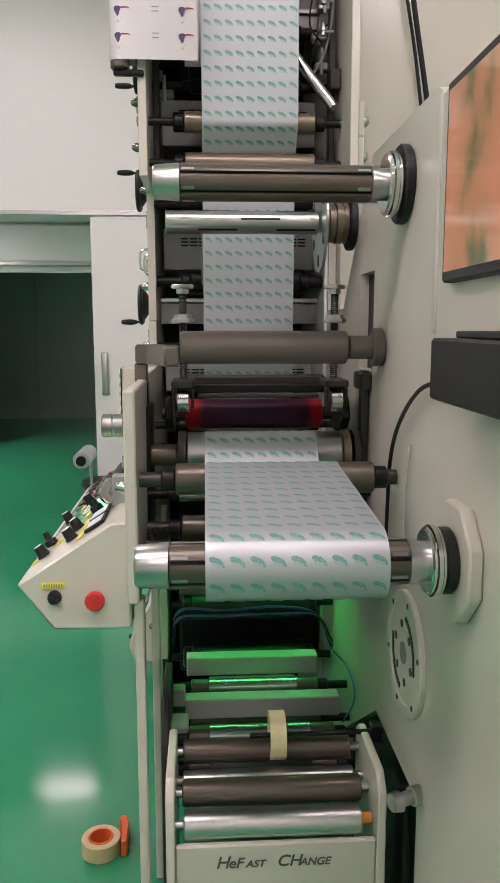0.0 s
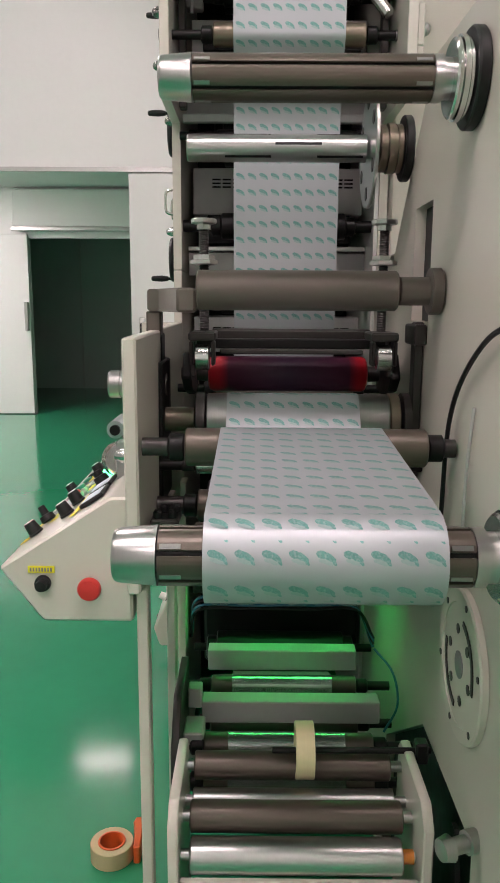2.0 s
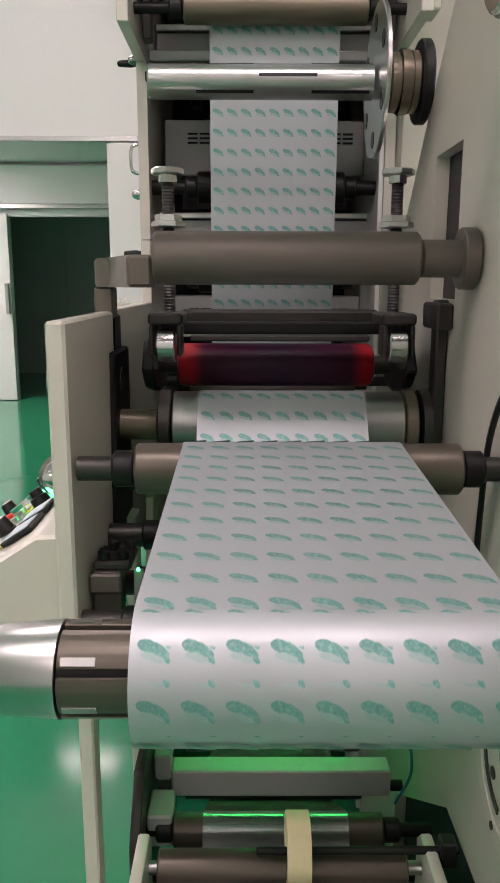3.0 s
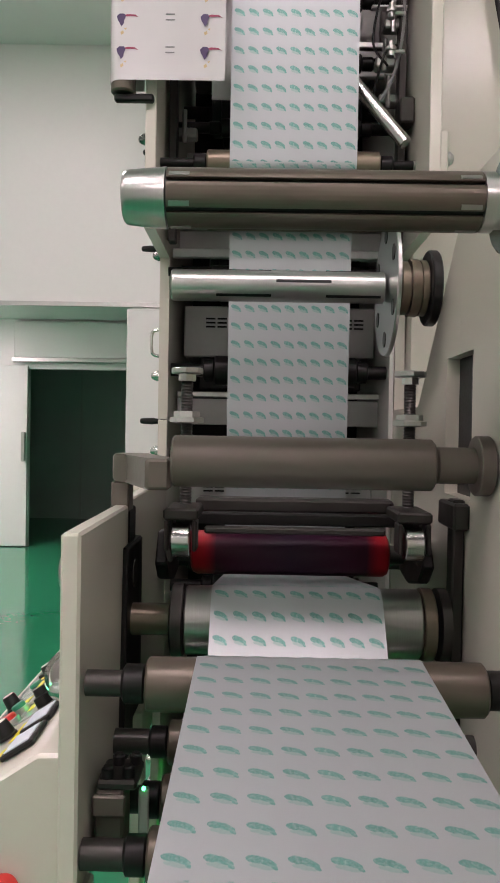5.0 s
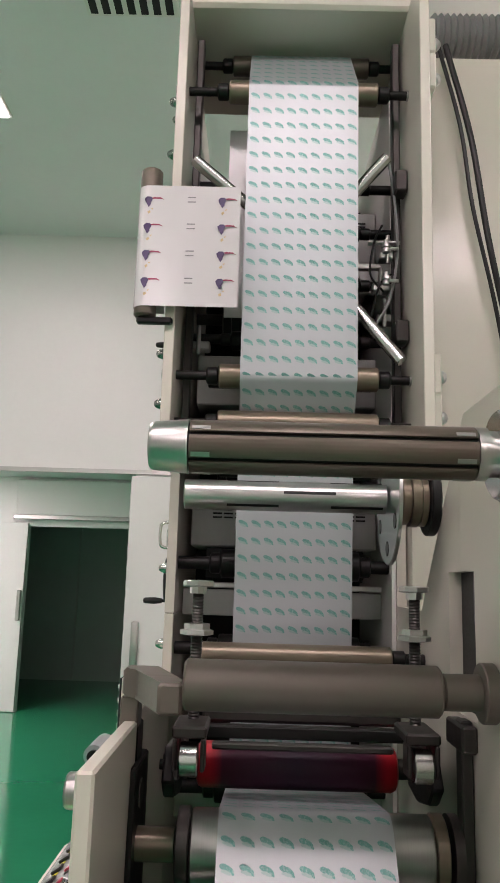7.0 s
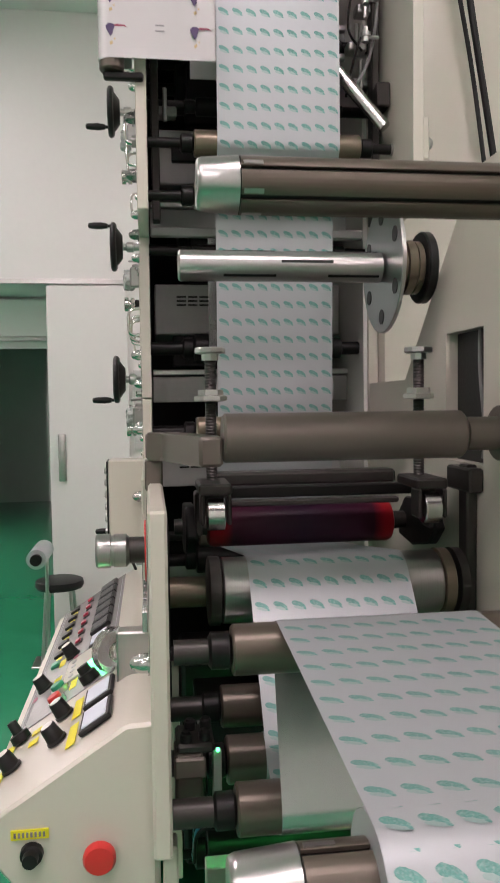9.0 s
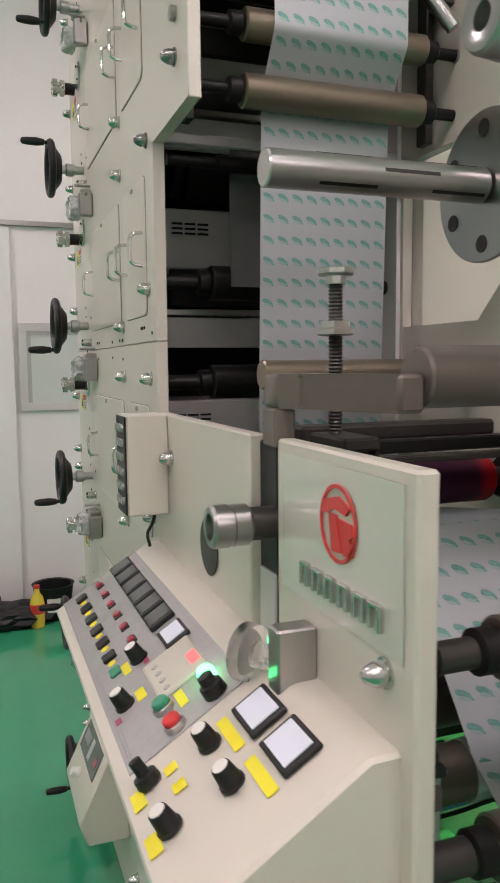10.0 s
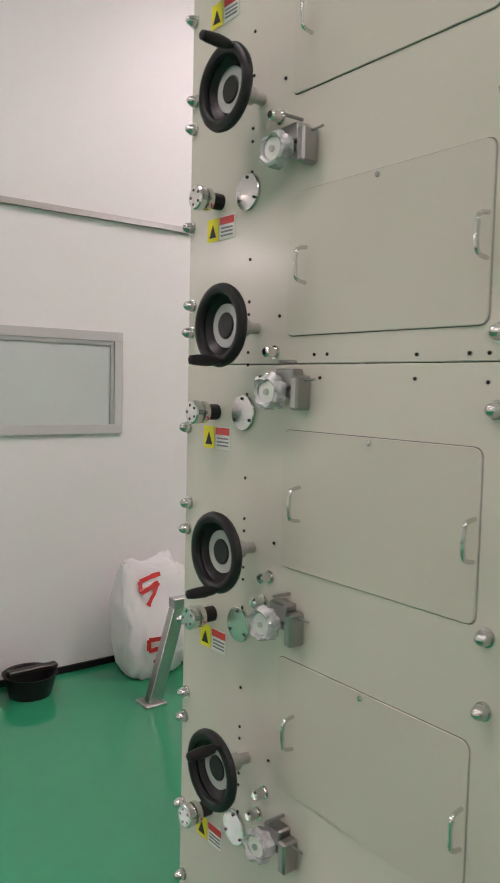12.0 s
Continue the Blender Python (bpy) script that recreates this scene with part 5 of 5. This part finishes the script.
for y0, y1, z1, x in ((1.66, 1.70, 0.93, -0.165), (2.10, 2.16, 1.0, -0.160)):
    part("post", box(B(), (x, y0, FLOOR), (x + 0.022, y1, z1), 0.003), CREAM, press, "cream frame post")
part("brace", prism(B(), [(2.18, 0.55), (2.24, 0.55), (2.30, 1.0), (2.24, 1.0)], "x", -0.137, -0.12, 0.002), CREAM, press)
part("lower_cheek", prism(B(), [(1.78, FLOOR), (1.78, 0.50), (1.86, 0.60), (2.05, 0.60), (2.05, FLOOR)], "x", -0.118, -0.100, 0.002), IRON, press)
part("sensor_block", box(B(), (-0.098, 1.86, 0.44), (-0.052, 1.94, 0.505), 0.004), GREY_SHEET, press, "grey sensor block")
part("sensor_block", box(B(), (-0.095, 1.96, 0.51), (-0.062, 2.0, 0.56), 0.003), GREY_SHEET, press)
part("deep_box", box(B(), (-0.10, 2.62, 0.30), (0.40, 2.9, 0.86), 0.01), DARK, press, "black motor housing")
part("ink_pan", box(B(), (-0.08, 2.2, 0.83), (0.39, 2.45, 0.88), 0.004), DARK, press)
# lip added to keep the glowing strip out of sight
part("pan_lip", box(B(), (-0.08, 2.195, 0.795), (0.39, 2.199, 0.88)), DARK, press)
big = part("adjusting_disc", lathe(B(), (0.429, 1.515, 0.853), (-1, 0, 0), [(0, 0.134), (0.010, 0.134), (0.013, 0.130), (0.013, 0.108), (0.011, 0.107), (0.011, 0.0)], 56), CREAM_PANEL, press, "large cream disc with bolt holes")
for k in range(6):
    a = radians(60 * k + 15)
    part("bolt_hole", lathe(B(), (0.4165, 1.515 + 0.062 * math.cos(a), 0.853 + 0.062 * math.sin(a)), "x", [(0, 0.0), (0, 0.009), (0.002, 0.009), (0.002, 0)], 12), IRON, big)
    a = radians(60 * k + 45)
    part("bolt_hole", lathe(B(), (0.4145, 1.515 + 0.119 * math.cos(a), 0.853 + 0.119 * math.sin(a)), "x", [(0, 0.0), (0, 0.006), (0.002, 0.006), (0.002, 0)], 12), IRON, big)
part("centre_slot", lathe(B(), (0.4165, 1.515, 0.853), "x", [(0, 0.0), (0, 0.024), (0.002, 0.024), (0.002, 0.0)], 24), HOSE, big)
for a0 in (100, 280):
    bm = B()
    pts = [(1.515 + r * math.cos(radians(a0 + d)), 0.853 + r * math.sin(radians(a0 + d))) for r, ds in ((0.088, range(0, 91, 10)), (0.078, range(90, -1, -10))) for d in ds]
    prism(bm, pts, "x", 0.4155, 0.4178)
    part("arc_slot", bm, IRON, big)
part("hinge_bolt", lathe(B(), (0.43, 1.40, 0.60), (-1, -0.4, 0), [(0, 0.02), (0.02, 0.02), (0.021, 0.014), (0.05, 0.014), (0.052, 0.022), (0.07, 0.018), (0.072, 0.0)], 18), BRUSHED, press)
part("black_link", prism(B(), [(1.45, FLOOR), (1.45, 0.42), (1.49, 0.55), (1.51, 0.55), (1.47, 0.40), (1.47, FLOOR)], "x", 0.42, 0.428), BLACK, press)
# dark sheet behind the cutaway puts the shade of the opening into colour
part("recess_shade", box(B(), (0.456, 1.3, FLOOR), (0.47, 2.4, 0.62)), DARK, press)
part("light_housing", box(B(), (0.385, 2.36, 0.90), (0.428, 2.44, 0.94), 0.004), DARK, press)
# unseen strip, added under the pan to tint the bars and wing plate green
part("green_strip", box(B(), (-0.06, 2.30, 0.820), (0.36, 2.34, 0.826)), STRIP_GLOW, press, "unseen green strip added for the green glow on the bars")
bundle = thing("air_lines", "bundle of dark blue air tubes with ties", "cable")
for i in range(4):
    o = 0.008 * i
    part("tube", tube(B(), smooth_line([(-0.10, 2.12 + o, 0.62), (-0.08, 2.10 + o, 0.70 + o), (0.05, 2.08 + o, 0.715 + o * 0.6), (0.2, 2.09 + o, 0.71 + o), (0.32, 2.10 + o, 0.705), (0.37, 2.12, 0.62 - o)], 6), 0.004, 8), BLUE_TUBE if i % 2 else DARK, bundle)
part("tube", tube(B(), smooth_line([(0.37, 2.10, 0.60), (0.41, 2.05, 0.56), (0.415, 2.0, 0.50), (0.38, 1.98, 0.44)], 6), 0.003, 8), BLUE_TUBE, bundle)

# ---- monitor, box and cable on the wing plate ----
mon = thing("monitor", "flat black-framed screen showing an orange printed web", "monitor")
fr = B()
box(fr, (0.400, 0.78, 1.615), (0.428, 1.285, 1.935), 0.004)
part("frame", fr, BLACK, mon)
SCREEN = bpy.data.materials.new("orange_screen_picture")
SCREEN.use_nodes = True
nt = SCREEN.node_tree
bs = nt.nodes["Principled BSDF"]
bs.inputs["Base Color"].default_value = (0.02, 0.02, 0.02, 1)
bs.inputs["Roughness"].default_value = 0.12
tc = nt.nodes.new("ShaderNodeTexCoord")
vo = nt.nodes.new("ShaderNodeTexNoise")
vo.inputs["Scale"].default_value = 5.0
vo.inputs["Detail"].default_value = 6
rp = nt.nodes.new("ShaderNodeValToRGB")
rp.color_ramp.elements[0].position, rp.color_ramp.elements[0].color = 0.36, (0.14, 0.16, 0.06, 1)
rp.color_ramp.elements[1].position, rp.color_ramp.elements[1].color = 0.60, (0.72, 0.30, 0.16, 1)
e = rp.color_ramp.elements.new(0.45)
e.color = (0.55, 0.27, 0.13, 1)
nt.links.new(tc.outputs["Object"], vo.inputs["Vector"])
nt.links.new(vo.outputs["Fac"], rp.inputs["Fac"])
nt.links.new(rp.outputs[0], bs.inputs["Emission Color"])
bs.inputs["Emission Strength"].default_value = 0.65
part("screen", box(B(), (0.398, 0.795, 1.632), (0.3995, 1.270, 1.918)), SCREEN, mon, "lit orange and green picture")
bb = thing("speaker_box", "small plain black steel box on the wing plate", "control box")
part("case", box(B(), (0.345, 0.78, 1.432), (0.4285, 1.15, 1.525), 0.004), BLACK, bb)
part("lid", box(B(), (0.36, 0.86, 1.526), (0.425, 1.08, 1.536), 0.002), BLACK, bb)
lone("black_cable", tube(B(), smooth_line([(0.39, 1.14, 1.45), (0.405, 1.26, 1.45), (0.412, 1.44, 1.42), (0.415, 1.59, 1.34), (0.415, 1.66, 1.25), (0.418, 1.69, 1.12), (0.42, 1.70, 1.02)], 8), 0.0045, 8), BLACK, "black cable hanging down the wing plate", "cable")
lone("thin_cable", tube(B(), smooth_line([(0.425, 1.54, 1.30), (0.420, 1.545, 1.2), (0.42, 1.55, 1.10), (0.425, 1.56, 1.0)], 6), 0.003, 6), GREY_SHEET, "thin grey cable on the wing plate", "cable")
lone("hanging_cable", tube(B(), smooth_line([(0.56, 2.55, 3.20), (0.62, 2.53, 2.9), (0.66, 2.53, 2.6), (0.72, 2.55, 2.3), (0.78, 2.57, 2.0)], 8), 0.009, 8), BLACK, "black cable hanging down the drive housing", "cable")
lone("hanging_cable", tube(B(), smooth_line([(0.545, 2.57, 3.21), (0.60, 2.56, 2.95), (0.63, 2.56, 2.7), (0.69, 2.57, 2.4), (0.75, 2.58, 2.0)], 8), 0.006, 8), BLACK, "black cable hanging down the drive housing", "cable")
hs = B()
prof = []
for i in range(60):
    prof += [(i * 0.02, 0.060), (i * 0.02 + 0.01, 0.070)]
lathe(hs, (0.56, 2.75, 3.385), "x", [(0, 0.0)] + prof + [(1.21, 0.0)], 28)
lone("air_hose", hs, HOSE, "grey ribbed ventilation hose on top of the press", "hose")

# ---- things on the floor ----
def packing_tape(at):
    t = thing("packing_tape", "roll of tan packing tape in an orange dispenser on the floor", "tape", at=at)
    m = Matrix.Rotation(radians(28), 4, "X")
    a = ring(B(), (0, 0, 0), "z", 0.040, 0.062, 0.052, 40, 0.002)
    part("tape", a, TAPE, t)
    a = ring(B(), (0, 0, -0.001), "z", 0.034, 0.0395, 0.056, 36, 0.001)
    part("core", a, ORANGE, t, "orange core")
    a = B()
    prism(a, [(0.066, -0.03), (0.066, 0.05), (0.05, 0.075), (0.055, 0.10), (0.075, 0.10), (0.085, 0.05), (0.085, -0.03)], "z", 0.0, 0.058, 0.004)
    part("dispenser", a, ORANGE, t, "orange dispenser body")


packing_tape((-0.345, 2.235, FLOOR))


def sack(at, w, h, seed, label, marks=True):
    s = thing("sack", label, "sack", "sacks by the wall", at)
    bm = B()
    bmesh.ops.create_icosphere(bm, subdivisions=5, radius=1.0)
    for v in bm.verts:
        c = v.co
        for i in range(3):
            c[i] = math.copysign(abs(c[i]) ** 0.45, c[i])
        n = noise.noise((c * 1.4) + Vector((seed, 0, 0))) * 0.08 + noise.noise(c * 4 + Vector((0, seed, 0))) * 0.05
        n += 0.025 * abs(noise.noise(Vector((c.x * 3, c.y * 3, c.z * 11 + seed))))
        c *= 1 + n
        t = (c.z + 1) / 2
        deep = 0.15 * (1 - 0.75 * max(0.0, t - 0.45) / 0.55)
        ear = 0.10 * max(0.0, t - 0.75) / 0.25 * abs(c.x)
        pinch = 1 - 0.13 * math.exp(-((t - 0.50) / 0.06) ** 2)
        v.co = (c.x * w / 2 * pinch * (1 - 0.05 * math.sin(t * 9)), c.y * deep + 0.05 * t, max(h * t + ear, 0.0))
    front = [v.co.copy() for v in bm.verts if v.co.y < 0.05]
    part("bag", bm, BAG, s)
    if not marks:
        return s

    def skin(x, z):
        return min(front, key=lambda p: (p.x - x) ** 2 + (p.z - z) ** 2 + (0 if p.y < 0.03 else 1)).y - 0.014

    def stroke(pts, r):
        a = B()
        for (x0, z0), (x1, z1) in zip(pts, pts[1:]):
            d = Vector((x1 - x0, z1 - z0))
            o = Vector((-d.y, d.x)).normalized() * r
            last = None
            for k in range(7):
                x, z = x0 + d.x * k / 6, z0 + d.y * k / 6
                e = [a.verts.new((x + o.x * q, skin(x + o.x * q, z + o.y * q), z + o.y * q)) for q in (-1, 1)]
                if last:
                    a.faces.new((last[0], last[1], e[1], e[0]))
                last = e
        part("print_mark", a, RED, s, "red printed mark")

    for zc, tilt in ((h * 0.80, 0.03), (h * 0.30, 0.0)):
        stroke([(0.05, zc + 0.05 + tilt), (-0.09, zc + 0.055), (-0.09, zc - 0.005), (0.03, zc + 0.005 + tilt), (-0.06, zc - 0.075)], 0.012)
    return s


sack((0.845, 5.95, FLOOR), 0.40, 0.60, 3.1, "white woven sack with red printed marks standing by the wall")
sack((1.16, 6.0, FLOOR), 0.36, 0.52, 7.7, "plain white woven sack standing by the wall", False)
st = thing("steel_stand", "grey steel stand leg with a square foot", "stand")
part("foot", box(B(), (0.57, 5.50, FLOOR), (0.69, 5.62, FLOOR + 0.012), 0.002), ALU, st)
part("leg", prism(B(), [(0.600, FLOOR + 0.012), (0.680, FLOOR + 0.012), (0.815, 0.36), (0.74, 0.36)], "y", 5.53, 5.58, 0.003), ALU, st)
part("arm", box(B(), (0.74, 5.525, 0.36), (1.2, 5.585, 0.41), 0.003), ALU, st)


def bucket(at, r, h, label, stick=False):
    b = thing("bucket", label, "bucket", "buckets by the wall", at)
    part("shell", lathe(B(), (0, 0, 0), "z", [(0, 0.0), (0, r * 0.8), (h, r), (h + 0.004, r + 0.008), (h, r * 0.94), (0.02, r * 0.75), (0.02, 0.0)], 28), BLACK, b)
    if stick:
        part("scraper", box(B(), (-r * 0.9, -0.02, h + 0.006), (r * 1.1, 0.03, h + 0.03), 0.006), IRON, b, "dirty scraper lying across the rim")
    else:
        part("label", box(B(), (-0.05, -r * 0.99, h * 0.3), (0.05, -r * 0.9, h * 0.7)), WHITE_PAINT, b)


bucket((0.17, 6.02, FLOOR), 0.135, 0.11, "low black tub with a dirty scraper across it", True)
bucket((-0.14, 6.0, FLOOR), 0.13, 0.22, "black plastic bucket with a white label")
bucket((-0.62, 5.9, FLOOR), 0.12, 0.20, "black plastic bucket with a white label")
bo = thing("oil_bottle", "clear bottle of yellow oil with a red label", "bottle", at=(-0.255, 5.84, FLOOR))
part("bottle", lathe(B(), (0, 0, 0), "z", [(0, 0.0), (0, 0.042), (0.004, 0.045), (0.15, 0.045), (0.19, 0.038), (0.22, 0.018), (0.245, 0.016)], 24), OIL, bo)
part("label", lathe(B(), (0, 0, 0.09), "z", [(0, 0.0458), (0.06, 0.0458)], 24), RED, bo, "red paper label")
part("cap", lathe(B(), (0, 0, 0.246), "z", [(0, 0.018), (0.022, 0.018), (0.022, 0.0)], 16), RED, bo)
bo = thing("water_bottle", "small clear plastic bottle behind the buckets", "bottle", at=(-0.5, 5.98, FLOOR))
part("bottle", lathe(B(), (0, 0, 0), "z", [(0, 0.0), (0, 0.032), (0.18, 0.033), (0.22, 0.014), (0.24, 0.014), (0.24, 0.0)], 20), GLASS, bo)
sh = lone("dark_cloth", B(), BLACK, "heap of dark tools and cloths on the floor", "rags")
bm = B()
bmesh.ops.create_icosphere(bm, subdivisions=3, radius=1.0)
for v in bm.verts:
    n = 1 + 0.35 * noise.noise(v.co * 2.3)
    v.co = (v.co.x * 0.3 * n - 0.45, v.co.y * 0.16 * n + 5.93, max(FLOOR, FLOOR + 0.06 + v.co.z * 0.09 * n))
bm.to_mesh(sh.data)
bm.free()
stool = thing("stool", "small black stool with steel legs", "stool", at=(-0.79, 5.75, FLOOR))
part("seat", lathe(B(), (0, 0, 0.46), "z", [(0, 0.0), (0, 0.15), (0.02, 0.16), (0.05, 0.155), (0.06, 0.13), (0.06, 0.0)], 28), BLACK, stool)
for k in range(4):
    a = radians(45 + 90 * k)
    part("leg", rod(B(), (0.15 * math.cos(a), 0.15 * math.sin(a), 0.0), (0.11 * math.cos(a), 0.11 * math.sin(a), 0.46), 0.012, 10), BRUSHED, stool)
rs = thing("roll_stand", "plain film roll on a low stand by the door", "film roll", at=(-0.87, 5.4, FLOOR))
part("roll", lathe(B(), (0, -0.1, 0.74), "y", [(0, 0.03), (0, 0.06), (0.35, 0.06), (0.35, 0.03)], 28), FILM, rs)
part("core", lathe(B(), (0, -0.13, 0.74), "y", [(0, 0.0), (0, 0.035), (0.03, 0.035), (0.03, 0.0)], 20), DARK, rs)
part("post", rod(B(), (0.02, 0.20, 0.0), (0.02, 0.20, 0.685), 0.012, 12), ALU, rs)
part("foot", box(B(), (-0.08, 0.10, 0.0), (0.12, 0.32, 0.012), 0.004), ALU, rs)

# buttons of the keypad box
for r in range(6):
    for c in range(3):
        bm = B()
        lathe(bm, (-0.2836, 2.593 + 0.027 * c, 1.381 - 0.031 * r), (-1, 0, 0), [(0, 0.0085), (0.004, 0.0085), (0.006, 0.0065), (0.006, 0.0)], 16)
        part("button", bm, ALU, kb, "round grey push button")
lone("keypad_cable", tube(B(), smooth_line([(-0.215, 2.60, 1.196), (-0.22, 2.61, 1.17), (-0.225, 2.64, 1.14), (-0.215, 2.66, 1.105)], 6), 0.0038, 8), BLACK, "short black cable below the keypad box", "cable")
co = thing("controller_box", "small cream controller with a display and a knob on the frame", "controller")
prof = [(OUT, 0.385), (OUT - 0.050, 0.385), (OUT - 0.150, 0.175), (OUT - 0.125, 0.10), (OUT, 0.10)]
part("case", prism(B(), prof, "y", 3.15, 3.48, 0.006), CREAM, co)
fm = Matrix.Translation((OUT - 0.100, 3.315, 0.280)) @ Matrix(((0, -0.430, -0.903, 0), (1, 0, 0, 0), (0, -0.903, 0.430, 0), (0, 0, 0, 1)))
for nm, lo, hi, mt in (("display", (-0.125, -0.082, 0.001), (0.125, 0.005, 0.004), METER), ("digits", (0.030, -0.062, 0.0042), (0.105, -0.030, 0.0052), HOSE), ("scale", (-0.02, -0.070, 0.0042), (0.01, -0.008, 0.005), GREY_SHEET), ("red_key", (-0.105, -0.050, 0.0042), (-0.075, -0.028, 0.0055), DEEP_RED)):
    bm = box(B(), lo, hi)
    bm.transform(fm)
    part(nm, bm, mt, co)
bm = lathe(B(), (0.03, 0.055, 0.001), "z", [(0, 0.020), (0.004, 0.020), (0.005, 0.016), (0.024, 0.014), (0.025, 0)], 18)
bm.transform(fm)
part("knob", bm, WHITE_PAINT, co)

vb = thing("valve_block", "dark clamp blocks with black knobs beside the rollers", "valve block")
part("block", box(B(), (-0.142, 1.700, 1.042), (-0.086, 1.775, 1.056), 0.004), IRON, vb, "dark oily top plate")
part("bracket", box(B(), (-0.146, 1.690, 1.010), (-0.100, 1.699, 1.040), 0.003), GREY_BAR, vb, "grey steel clamp bracket")
part("base", box(B(), (-0.144, 1.702, 0.94), (-0.104, 1.76, 1.0415), 0.004), GREY_BAR, vb, "grey lower block")
part("plate", box(B(), (-0.088, 1.732, 0.93), (-0.074, 1.745, 1.030), 0.002), GREY_SHEET, vb, "upright steel strip")
for x, y in ((-0.128, 1.712), (-0.100, 1.716), (-0.120, 1.755), (-0.096, 1.758)):
    part("knob", lathe(B(), (x, y, 1.0563), "z", [(0, 0.009), (0.012, 0.009), (0.013, 0.007), (0.016, 0.006), (0.016, 0.0)], 12), BLACK, vb, "black socket screw")
part("lamp", lathe(B(), (-0.080, 1.728, 1.034), (0, -1, 0), [(0, 0.003), (0.003, 0.0025), (0.004, 0.0)], 12), GREEN_LED, vb, "small lit green lamp")
part("lamp_stem", rod(B(), (-0.080, 1.7295, 1.034), (-0.080, 1.738, 1.028), 0.002, 8), DARK, vb)


def motions():
    """Run the printed rows along the film from its entry to the wound roll."""
    for ob, s0 in ROWS_ON_FILM:
        rows = [(0.15 * k, film_pose(s0 + SPEED * 0.15 * k)) for k in range(81)]
        walk(ob, rows)


motions()
